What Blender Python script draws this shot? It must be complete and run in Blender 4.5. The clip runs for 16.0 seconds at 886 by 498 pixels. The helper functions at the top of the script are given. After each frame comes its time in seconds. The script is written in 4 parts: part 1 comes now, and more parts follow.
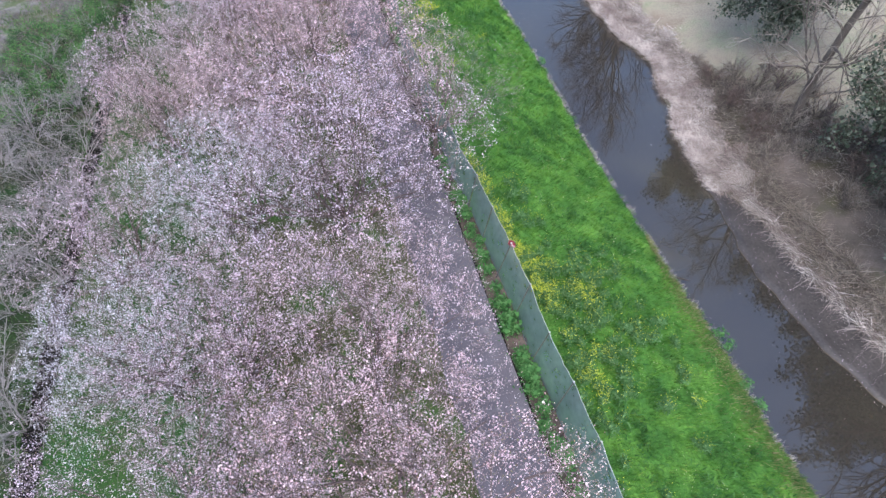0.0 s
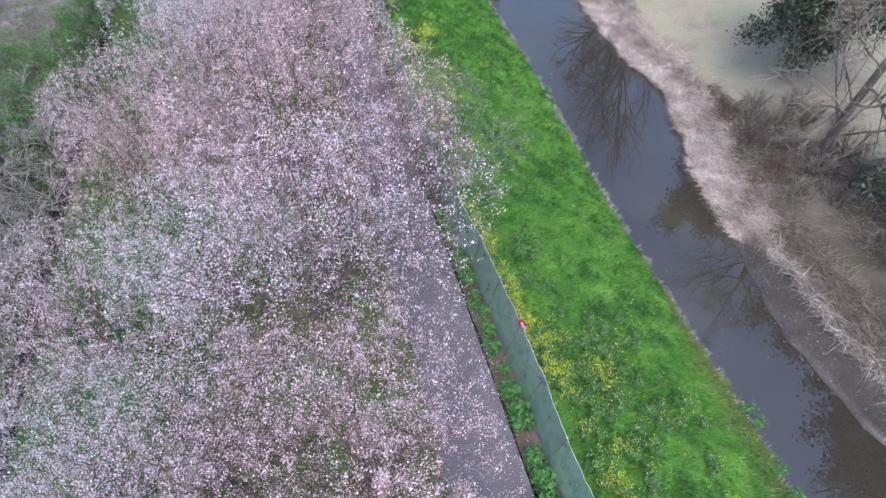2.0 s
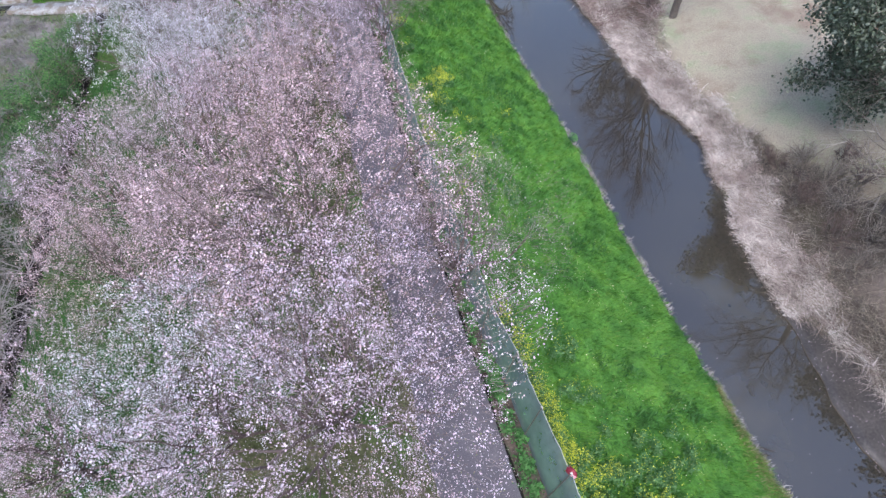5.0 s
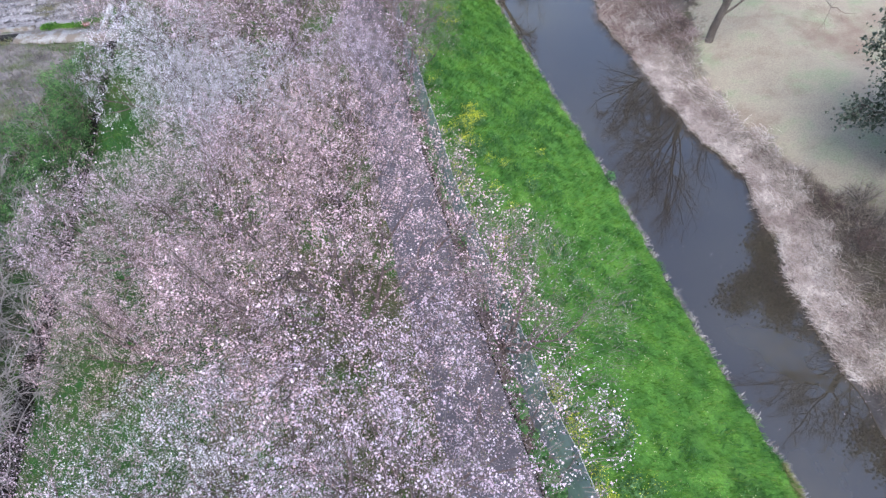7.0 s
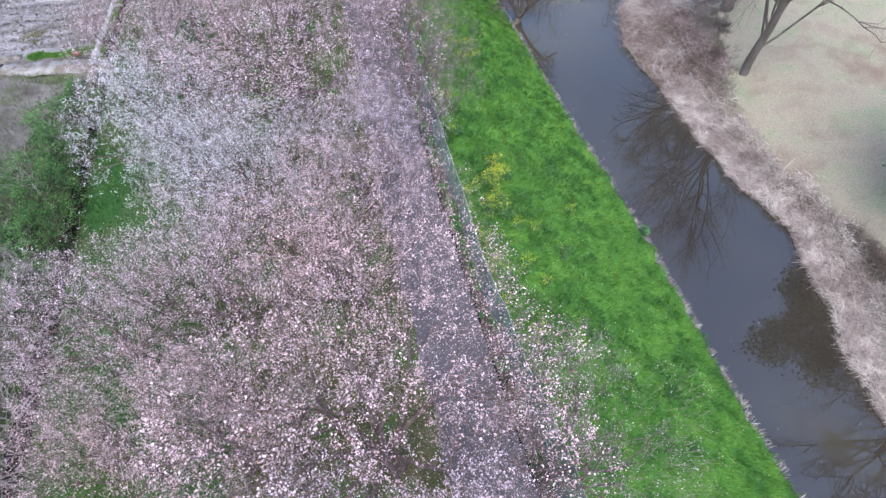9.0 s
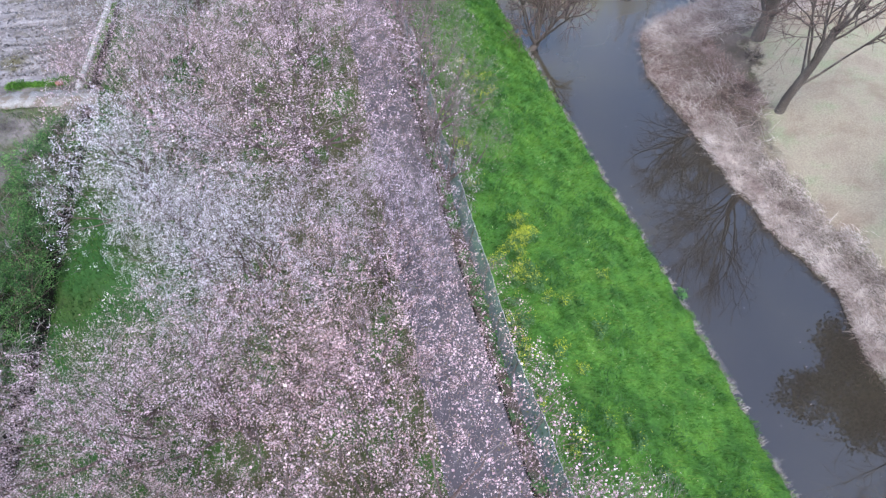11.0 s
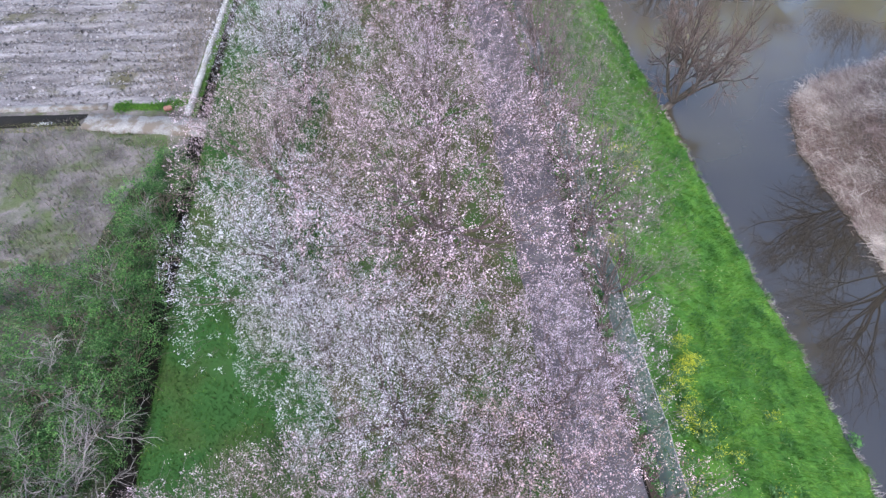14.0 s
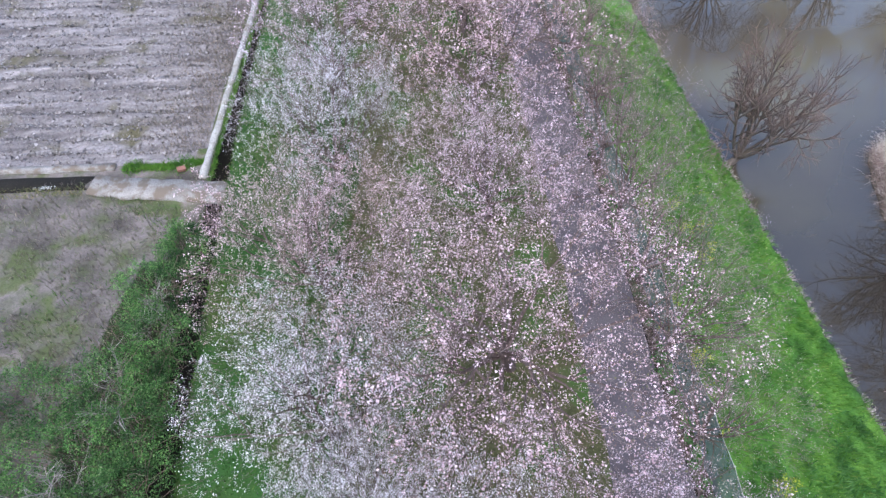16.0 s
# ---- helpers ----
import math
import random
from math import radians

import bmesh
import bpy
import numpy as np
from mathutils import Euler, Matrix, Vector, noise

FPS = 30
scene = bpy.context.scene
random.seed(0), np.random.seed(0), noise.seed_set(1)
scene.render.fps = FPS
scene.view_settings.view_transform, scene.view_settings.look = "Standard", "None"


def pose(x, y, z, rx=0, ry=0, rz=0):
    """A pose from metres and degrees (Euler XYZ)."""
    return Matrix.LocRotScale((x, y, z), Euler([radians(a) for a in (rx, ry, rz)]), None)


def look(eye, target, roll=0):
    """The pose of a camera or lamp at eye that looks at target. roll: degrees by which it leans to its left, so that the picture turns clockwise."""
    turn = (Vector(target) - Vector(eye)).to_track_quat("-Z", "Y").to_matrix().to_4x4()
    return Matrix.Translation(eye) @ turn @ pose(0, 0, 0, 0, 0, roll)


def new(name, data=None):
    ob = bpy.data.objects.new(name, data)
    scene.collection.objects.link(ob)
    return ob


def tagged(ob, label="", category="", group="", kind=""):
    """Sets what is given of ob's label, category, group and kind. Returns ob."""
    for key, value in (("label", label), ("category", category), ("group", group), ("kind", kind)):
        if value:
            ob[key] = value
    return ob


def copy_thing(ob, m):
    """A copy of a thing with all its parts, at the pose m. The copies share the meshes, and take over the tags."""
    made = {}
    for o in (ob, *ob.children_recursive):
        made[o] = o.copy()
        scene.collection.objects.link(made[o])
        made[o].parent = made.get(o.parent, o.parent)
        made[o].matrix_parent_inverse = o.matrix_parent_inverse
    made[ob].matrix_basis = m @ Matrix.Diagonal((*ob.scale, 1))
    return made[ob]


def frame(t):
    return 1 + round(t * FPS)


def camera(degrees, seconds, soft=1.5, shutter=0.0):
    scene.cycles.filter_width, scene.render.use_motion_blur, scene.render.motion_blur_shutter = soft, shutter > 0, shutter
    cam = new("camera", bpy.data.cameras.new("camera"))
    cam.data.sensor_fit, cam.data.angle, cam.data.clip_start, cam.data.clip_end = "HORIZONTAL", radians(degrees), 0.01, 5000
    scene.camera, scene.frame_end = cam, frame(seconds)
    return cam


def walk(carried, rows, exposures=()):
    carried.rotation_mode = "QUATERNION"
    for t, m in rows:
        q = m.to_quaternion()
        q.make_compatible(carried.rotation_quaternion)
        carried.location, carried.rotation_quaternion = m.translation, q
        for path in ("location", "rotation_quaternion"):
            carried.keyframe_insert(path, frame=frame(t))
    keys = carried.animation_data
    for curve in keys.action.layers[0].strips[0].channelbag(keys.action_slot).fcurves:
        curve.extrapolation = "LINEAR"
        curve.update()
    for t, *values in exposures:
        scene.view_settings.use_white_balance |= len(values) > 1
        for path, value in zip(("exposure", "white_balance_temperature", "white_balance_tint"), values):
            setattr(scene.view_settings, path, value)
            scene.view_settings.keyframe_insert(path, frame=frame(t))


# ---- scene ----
cam = camera(75.6, 16.0, 1.4)
PATH = [
    (0, (-0.747, -12.169, 17.719), (-0.42, -10.955, 16.163), -0.3),
    (0.5, (-0.536, -11.23, 17.537), (-0.203, -10.015, 15.984), -0.1),
    (1, (-0.327, -10.347, 17.505), (0.007, -9.135, 15.95), -0.1),
    (1.5, (-0.116, -9.532, 17.474), (0.219, -8.32, 15.918), -0.0),
    (2, (0.054, -8.704, 17.422), (0.392, -7.493, 15.866), 0.2),
    (2.5, (0.259, -7.857, 17.366), (0.599, -6.647, 15.811), 0.3),
    (3, (0.49, -6.994, 17.287), (0.832, -5.785, 15.73), 0.4),
    (3.5, (0.702, -6.207, 17.172), (1.045, -4.995, 15.619), 0.5),
    (4, (0.697, -5.473, 17.028), (1.046, -4.258, 15.477), 0.8),
    (6.5, (-0.021, -1.576, 17.333), (0.303, -0.357, 15.78), -0.4),
    (7, (-0.009, -0.71, 17.262), (0.314, 0.512, 15.712), -0.4),
    (7.5, (-0.034, 0.26, 17.265), (0.289, 1.479, 15.713), -0.4),
    (8, (-0.068, 1.214, 17.212), (0.256, 2.436, 15.662), -0.4),
    (8.5, (-0.049, 2.338, 17.355), (0.275, 3.552, 15.799), -0.3),
    (9, (0.072, 3.509, 17.48), (0.393, 4.714, 15.916), -0.3),
    (11.5, (0.156, 8.46, 17.341), (0.491, 9.647, 15.766), 0.7),
    (12, (-0.297, 9.294, 17.71), (0.025, 10.474, 16.128), 0.1),
    (12.5, (-1.261, 10.212, 17.727), (-0.936, 11.389, 16.143), 0.3),
    (13, (-1.884, 11.293, 17.768), (-1.558, 12.464, 16.18), 0.4),
    (13.5, (-2.38, 12.401, 17.845), (-2.15, 13.591, 16.254), 2.6),
    (14, (-2.825, 13.496, 17.831), (-2.626, 14.69, 16.239), 1.6),
    (14.5, (-3.085, 14.629, 17.717), (-2.906, 15.829, 16.127), 0.6),
    (15, (-3.365, 15.914, 17.616), (-3.191, 17.114, 16.026), 0.4),
    (15.5, (-3.635, 17.268, 17.516), (-3.463, 18.471, 15.927), 0.4),
    (16, (-3.667, 18.784, 17.69), (-3.504, 19.977, 16.092), 0.4),
]
walk(cam, [(t, look(eye, target, roll)) for t, eye, target, roll in PATH],
     exposures=[(0.0, 1.6, 6060, 11), (8.0, 1.63, 6090, 11), (12.0, 1.62, 6120, 11), (16.0, 1.55, 6170, 11)])

# ---- world and light ----
world = bpy.data.worlds.new("world")
scene.world = world
world.use_nodes = True
wn = world.node_tree
wn.nodes.clear()
sky = wn.nodes.new("ShaderNodeTexSky")
sky.sky_type, sky.sun_disc = "NISHITA", False
sky.sun_elevation, sky.sun_rotation = radians(62), radians(200)
sky.air_density, sky.dust_density, sky.ozone_density = 1.0, 3.0, 1.0
bg = wn.nodes.new("ShaderNodeBackground")
bg.inputs["Strength"].default_value = 0.15
wout = wn.nodes.new("ShaderNodeOutputWorld")
wn.links.new(sky.outputs[0], bg.inputs["Color"])
wn.links.new(bg.outputs[0], wout.inputs["Surface"])

sun = new("sun", bpy.data.lights.new("sun", "SUN"))
sun.data.energy, sun.data.angle, sun.data.color = 0.5, radians(40), (1.0, 0.97, 0.94)
sun.matrix_world = look((-6, -14, 28), (0, 0, 0))

rng = np.random.default_rng(7)


# ---- materials ----
def nodes_of(name):
    m = bpy.data.materials.new(name)
    m.use_nodes = True
    t = m.node_tree
    return m, t, t.nodes["Principled BSDF"]


def ramp(t, stops):
    r = t.nodes.new("ShaderNodeValToRGB")
    r.color_ramp.elements[0].position, r.color_ramp.elements[0].color = stops[0][0], (*stops[0][1], 1)
    r.color_ramp.elements[1].position, r.color_ramp.elements[1].color = stops[-1][0], (*stops[-1][1], 1)
    for p, c in stops[1:-1]:
        r.color_ramp.elements.new(p).color = (*c, 1)
    return r


def noise_tex(t, scale, detail=4.0, stretch=None, rough=0.6):
    geo = t.nodes.new("ShaderNodeNewGeometry")
    n = t.nodes.new("ShaderNodeTexNoise")
    n.inputs["Scale"].default_value, n.inputs["Detail"].default_value = scale, detail
    n.inputs["Roughness"].default_value = rough
    if stretch:
        mp = t.nodes.new("ShaderNodeMapping")
        mp.inputs["Scale"].default_value = stretch
        t.links.new(geo.outputs["Position"], mp.inputs["Vector"])
        t.links.new(mp.outputs[0], n.inputs["Vector"])
    else:
        t.links.new(geo.outputs["Position"], n.inputs["Vector"])
    return n


def mix_col(t, fac, a, b, kind="MIX"):
    m = t.nodes.new("ShaderNodeMix")
    m.data_type, m.blend_type = "RGBA", kind
    for sock, v in ((m.inputs[0], fac), (m.inputs[6], a), (m.inputs[7], b)):
        if hasattr(v, "is_output"):
            t.links.new(v, sock)
        else:
            sock.default_value = v if isinstance(v, float) else (*v, 1)
    return m.outputs[2]


def bump_to(t, bsdf, height, strength, dist):
    b = t.nodes.new("ShaderNodeBump")
    b.inputs["Strength"].default_value, b.inputs["Distance"].default_value = strength, dist
    t.links.new(height, b.inputs["Height"])
    t.links.new(b.outputs[0], bsdf.inputs["Normal"])


def surface(name, stops, big, fine, rough=0.9, bump=0.5, dist=0.05, stretch=None, patch=None):
    """Stops coloured by a broad noise, broken up by a fine one; patch: (colour, scale, low, high) for blotches."""
    m, t, b = nodes_of(name)
    n1, n2 = noise_tex(t, big, 5, stretch), noise_tex(t, fine, 4)
    r = ramp(t, stops)
    t.links.new(n1.outputs[0], r.inputs[0])
    g = ramp(t, [(0.3, (0.62, 0.62, 0.62)), (0.7, (1.25, 1.25, 1.25))])
    t.links.new(n2.outputs[0], g.inputs[0])
    col = mix_col(t, 1.0, r.outputs[0], g.outputs[0], "MULTIPLY")
    if patch:
        pn = noise_tex(t, patch[1], 6)
        pr = ramp(t, [(patch[2], (0, 0, 0)), (patch[3], (1, 1, 1))])
        t.links.new(pn.outputs[0], pr.inputs[0])
        col = mix_col(t, pr.outputs[0], col, patch[0])
    t.links.new(col, b.inputs["Base Color"])
    b.inputs["Roughness"].default_value = rough
    b.inputs["Specular IOR Level"].default_value = 0.25
    if bump:
        bump_to(t, b, n2.outputs[0], bump, dist)
    return m


def islands(name, stops, rough=0.8, through_light=0.0, broad=None, tints=None):
    """Each loose piece of the mesh takes its own colour from the stops; broad: (scale, dark, light) varies whole stretches."""
    m, t, b = nodes_of(name)
    geo = t.nodes.new("ShaderNodeNewGeometry")
    r = ramp(t, stops)
    t.links.new(geo.outputs["Random Per Island"], r.inputs[0])
    col = r.outputs[0]
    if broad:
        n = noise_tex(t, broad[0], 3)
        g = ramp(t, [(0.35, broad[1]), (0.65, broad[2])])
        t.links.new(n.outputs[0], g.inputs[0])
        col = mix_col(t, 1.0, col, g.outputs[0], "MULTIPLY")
    if tints:
        inf = t.nodes.new("ShaderNodeObjectInfo")
        tr_ = ramp(t, tints)
        t.links.new(inf.outputs["Random"], tr_.inputs[0])
        col = mix_col(t, 1.0, col, tr_.outputs[0], "MULTIPLY")
    t.links.new(col, b.inputs["Base Color"])
    b.inputs["Roughness"].default_value = rough
    b.inputs["Specular IOR Level"].default_value = 0.2
    if through_light:
        tr = t.nodes.new("ShaderNodeBsdfTranslucent")
        t.links.new(col, tr.inputs["Color"])
        mx = t.nodes.new("ShaderNodeMixShader")
        mx.inputs[0].default_value = through_light
        t.links.new(b.outputs[0], mx.inputs[1])
        t.links.new(tr.outputs[0], mx.inputs[2])
        t.links.new(mx.outputs[0], t.nodes["Material Output"].inputs["Surface"])
    return m


M_BANK = surface("bank_soil_grass", [(0.3, (0.04, 0.118, 0.02)), (0.5, (0.076, 0.2, 0.03)), (0.72, (0.12, 0.26, 0.04))], 0.8, 9.0, 0.9, 0.8, 0.12,
                 patch=((0.11, 0.19, 0.04), 0.22, 0.58, 0.75))
M_ORCHARD = surface("orchard_grass", [(0.3, (0.025, 0.055, 0.012)), (0.5, (0.05, 0.085, 0.02)), (0.7, (0.10, 0.09, 0.04))], 0.6, 8.0, 0.95, 0.7, 0.08,
                    patch=((0.027, 0.082, 0.017), 0.3, 0.38, 0.52))
M_WORN = surface("worn_orchard_floor", [(0.3, (0.05, 0.06, 0.022)), (0.5, (0.085, 0.09, 0.04)), (0.7, (0.13, 0.105, 0.065))], 0.9, 9.0, 0.95, 0.7, 0.06,
                 patch=((0.055, 0.115, 0.026), 0.45, 0.5, 0.6))
M_ROAD = surface("old_asphalt", [(0.3, (0.09, 0.083, 0.092)), (0.7, (0.135, 0.125, 0.138))], 0.7, 30.0, 0.85, 0.4, 0.01,
                 patch=((0.2, 0.18, 0.185), 1.6, 0.56, 0.75))
M_VERGE = surface("verge_soil", [(0.3, (0.06, 0.047, 0.038)), (0.6, (0.115, 0.09, 0.075)), (0.75, (0.16, 0.12, 0.1))], 1.2, 14.0, 0.95, 0.8, 0.05,
                  patch=((0.045, 0.1, 0.035), 0.9, 0.54, 0.62))
M_MUD = surface("wet_shore_mud", [(0.3, (0.04, 0.036, 0.033)), (0.7, (0.075, 0.066, 0.06))], 0.8, 9.0, 0.3, 0.3, 0.02)
M_BED = surface("river_mud", [(0.3, (0.05, 0.04, 0.03)), (0.7, (0.10, 0.08, 0.055))], 0.3, 5.0, 0.9, 0.4, 0.05)


def blended(name, a_stops, b_stops, patch_a, patch_b):
    """Reed litter that gives way to lawn, by the mesh's own 'lawn' value, with a ragged border."""
    m, t, b = nodes_of(name)
    n1, n2, n3 = noise_tex(t, 0.5, 5), noise_tex(t, 14.0, 4), noise_tex(t, 1.3, 6)
    at = t.nodes.new("ShaderNodeAttribute")
    at.attribute_name = "lawn"
    add = t.nodes.new("ShaderNodeMath")
    add.operation = "ADD"
    t.links.new(at.outputs["Fac"], add.inputs[0])
    t.links.new(n3.outputs[0], add.inputs[1])
    edge = ramp(t, [(0.85, (0, 0, 0)), (1.1, (1, 1, 1))])
    t.links.new(add.outputs[0], edge.inputs[0])
    cols = []
    for stops, patch in ((a_stops, patch_a), (b_stops, patch_b)):
        r = ramp(t, stops)
        t.links.new(n1.outputs[0], r.inputs[0])
        pn = noise_tex(t, patch[1], 6)
        pr = ramp(t, [(patch[2], (0, 0, 0)), (patch[3], (1, 1, 1))])
        t.links.new(pn.outputs[0], pr.inputs[0])
        cols.append(mix_col(t, pr.outputs[0], r.outputs[0], patch[0]))
    g = ramp(t, [(0.3, (0.72, 0.72, 0.72)), (0.7, (1.18, 1.18, 1.18))])
    t.links.new(n2.outputs[0], g.inputs[0])
    col = mix_col(t, edge.outputs[0], cols[0], cols[1])
    t.links.new(mix_col(t, 1.0, col, g.outputs[0], "MULTIPLY"), b.inputs["Base Color"])
    b.inputs["Roughness"].default_value = 0.95
    b.inputs["Specular IOR Level"].default_value = 0.2
    bump_to(t, b, n2.outputs[0], 0.4, 0.04)
    return m


M_FARBANK = blended("far_bank", [(0.3, (0.055, 0.046, 0.036)), (0.5, (0.1, 0.083, 0.068)), (0.7, (0.17, 0.14, 0.12))],
                    [(0.3, (0.25, 0.21, 0.16)), (0.5, (0.28, 0.25, 0.185)), (0.68, (0.235, 0.25, 0.158))],
                    ((0.078, 0.073, 0.042), 0.45, 0.54, 0.68), ((0.2, 0.145, 0.11), 0.22, 0.55, 0.7))
# second stops: dark green ground, darkened further for the dense shrubs' shade
M_ROUGH = blended("rough_pasture", [(0.32, (0.06, 0.054, 0.05)), (0.46, (0.125, 0.115, 0.108)), (0.55, (0.19, 0.168, 0.165)), (0.62, (0.1, 0.11, 0.06)), (0.7, (0.07, 0.1, 0.04))],
                  [(0.3, (0.017, 0.024, 0.012)), (0.5, (0.03, 0.042, 0.019)), (0.7, (0.05, 0.05, 0.032))],
                  ((0.08, 0.1, 0.045), 0.42, 0.5, 0.64), ((0.022, 0.05, 0.014), 0.7, 0.5, 0.62))
M_FIELD = surface("ploughed_field", [(0.35, (0.115, 0.105, 0.106)), (0.5, (0.2, 0.187, 0.19)), (0.65, (0.3, 0.285, 0.29))], 1.5, 6.5, 0.95, 1.0, 0.08,
                  stretch=(0.1, 1.0, 1.0), patch=((0.09, 0.085, 0.05), 0.3, 0.54, 0.66))
M_CONCRETE = surface("weathered_concrete", [(0.3, (0.2, 0.193, 0.183)), (0.7, (0.31, 0.303, 0.29))], 1.2, 18.0, 0.9, 0.5, 0.01,
                     patch=((0.15, 0.125, 0.1), 1.5, 0.46, 0.58))
M_KERB = surface("pale_kerb", [(0.3, (0.27, 0.27, 0.255)), (0.7, (0.4, 0.4, 0.38))], 1.2, 18.0, 0.9, 0.4, 0.01, patch=((0.2, 0.19, 0.15), 1.1, 0.56, 0.68))
M_CLOD = islands("soil_clods", [(0.0, (0.085, 0.075, 0.07)), (0.5, (0.19, 0.178, 0.178)), (1.0, (0.36, 0.345, 0.35))], 0.95)
M_FOAM = islands("white_foam", [(0.0, (0.3, 0.33, 0.33)), (1.0, (0.72, 0.76, 0.76))], 0.5)
# mud colour taken down to near black, so the deep ditch's shade is included
M_DITCH = surface("shade_dark_mud", [(0.3, (0.009, 0.008, 0.007)), (0.7, (0.02, 0.018, 0.014))], 1.0, 10.0, 0.95, 0.5, 0.05)
M_BARK = surface("grey_brown_bark", [(0.3, (0.085, 0.07, 0.06)), (0.7, (0.19, 0.162, 0.14))], 2.0, 25.0, 0.9, 0.8, 0.02, stretch=(1, 1, 0.3))
M_BARK_CH = surface("cherry_bark", [(0.3, (0.07, 0.05, 0.045)), (0.7, (0.17, 0.13, 0.12))], 2.0, 25.0, 0.85, 0.6, 0.01)
M_TWIG = islands("twigs", [(0.0, (0.10, 0.07, 0.06)), (1.0, (0.2, 0.15, 0.13))], 0.85)
M_GREYWOOD = islands("grey_bare_wood", [(0.0, (0.15, 0.135, 0.125)), (1.0, (0.36, 0.335, 0.325))], 0.85)
M_TWIG_PALE = islands("pale_twigs", [(0.0, (0.14, 0.115, 0.095)), (1.0, (0.32, 0.28, 0.24))], 0.85)
M_TWIG_CH = islands("cherry_twigs", [(0.0, (0.11, 0.08, 0.075)), (0.5, (0.19, 0.15, 0.148)), (1.0, (0.3, 0.25, 0.25))], 0.85)
M_PINK = islands("pink_blossom", [(0.0, (0.5, 0.36, 0.39)), (0.25, (0.65, 0.5, 0.55)), (0.6, (0.79, 0.66, 0.71)), (1.0, (0.93, 0.85, 0.88))], 0.8, 0.3,
                 tints=[(0.0, (1.05, 0.95, 0.91)), (0.5, (1.02, 0.98, 1.01)), (1.0, (0.98, 0.99, 1.05))])
M_WHITE = islands("white_blossom", [(0.0, (0.56, 0.53, 0.57)), (0.3, (0.71, 0.685, 0.74)), (0.7, (0.84, 0.82, 0.87)), (1.0, (0.95, 0.935, 0.955))], 0.8, 0.3)
M_BUD = islands("pink_buds", [(0.0, (0.11, 0.08, 0.065)), (0.25, (0.27, 0.185, 0.18)), (0.5, (0.46, 0.35, 0.365)), (0.74, (0.6, 0.49, 0.515)), (0.78, (0.14, 0.17, 0.06)), (0.9, (0.22, 0.22, 0.1)), (1.0, (0.38, 0.24, 0.18))], 0.8, 0.3,
                tints=[(0.0, (1.06, 0.95, 0.9)), (0.5, (1.0, 1.0, 1.0)), (1.0, (0.93, 1.0, 1.06))])
M_BUD_PALE = islands("pale_buds", [(0.0, (0.13, 0.11, 0.1)), (0.28, (0.38, 0.335, 0.35)), (0.7, (0.58, 0.53, 0.56)), (0.76, (0.14, 0.2, 0.07)), (1.0, (0.28, 0.32, 0.15))], 0.8, 0.3)
M_PETAL = islands("fallen_petals", [(0.0, (0.4, 0.3, 0.33)), (0.5, (0.58, 0.47, 0.51)), (1.0, (0.78, 0.71, 0.74))], 0.8)
M_GRASS = islands("grass_blades", [(0.0, (0.056, 0.15, 0.022)), (0.5, (0.092, 0.235, 0.036)), (0.92, (0.14, 0.3, 0.05)), (1.0, (0.24, 0.31, 0.09))], 0.7, 0.25,
                  broad=(0.8, (0.45, 0.56, 0.6), (1.3, 1.2, 1.1)))
M_LEVEE = islands("levee_blades", [(0.0, (0.028, 0.075, 0.016)), (0.5, (0.048, 0.125, 0.025)), (0.9, (0.08, 0.165, 0.034)), (1.0, (0.16, 0.16, 0.075))], 0.8, 0.2, broad=(0.9, (0.55, 0.62, 0.7), (1.3, 1.25, 1.1)))
M_WORNGRASS = islands("worn_grass_blades", [(0.0, (0.05, 0.075, 0.02)), (0.5, (0.085, 0.13, 0.035)), (0.85, (0.13, 0.17, 0.055)), (1.0, (0.24, 0.2, 0.12))], 0.8, 0.2, broad=(0.7, (0.75, 0.75, 0.8), (1.2, 1.2, 1.1)))
M_DRYGRASS = islands("dry_grass_blades", [(0.0, (0.09, 0.13, 0.035)), (0.5, (0.17, 0.19, 0.07)), (1.0, (0.34, 0.29, 0.17))], 0.8, 0.2)
M_WEED = islands("weed_leaves", [(0.0, (0.035, 0.11, 0.025)), (0.6, (0.07, 0.19, 0.05)), (1.0, (0.13, 0.26, 0.09))], 0.7, 0.2)
M_RAPELEAF = islands("rape_leaves", [(0.0, (0.06, 0.15, 0.04)), (0.6, (0.11, 0.23, 0.085)), (1.0, (0.18, 0.32, 0.14))], 0.7, 0.2)
M_RAPE = islands("rape_flowers", [(0.0, (0.32, 0.42, 0.03)), (0.5, (0.58, 0.63, 0.045)), (1.0, (0.78, 0.8, 0.14))], 0.7, 0.2)
M_CRESS = islands("pale_wild_flowers", [(0.0, (0.4, 0.46, 0.2)), (0.6, (0.6, 0.62, 0.36)), (1.0, (0.75, 0.74, 0.6))], 0.7, 0.2)
M_REED = islands("dry_reed_blades", [(0.0, (0.26, 0.215, 0.19)), (0.4, (0.54, 0.49, 0.455)), (1.0, (0.87, 0.83, 0.79))], 0.8, 0.15,
                 broad=(0.7, (0.62, 0.55, 0.53), (1.12, 1.1, 1.08)))
M_ROUGHGRASS = islands("rough_grass_blades", [(0.0, (0.09, 0.075, 0.055)), (0.55, (0.175, 0.158, 0.145)), (0.8, (0.085, 0.13, 0.045)), (1.0, (0.3, 0.26, 0.21))], 0.8, 0.1)
M_EVERGREEN = islands("evergreen_leaves", [(0.0, (0.045, 0.06, 0.036)), (0.6, (0.095, 0.118, 0.08)), (1.0, (0.2, 0.215, 0.165))], 0.5, 0.1)
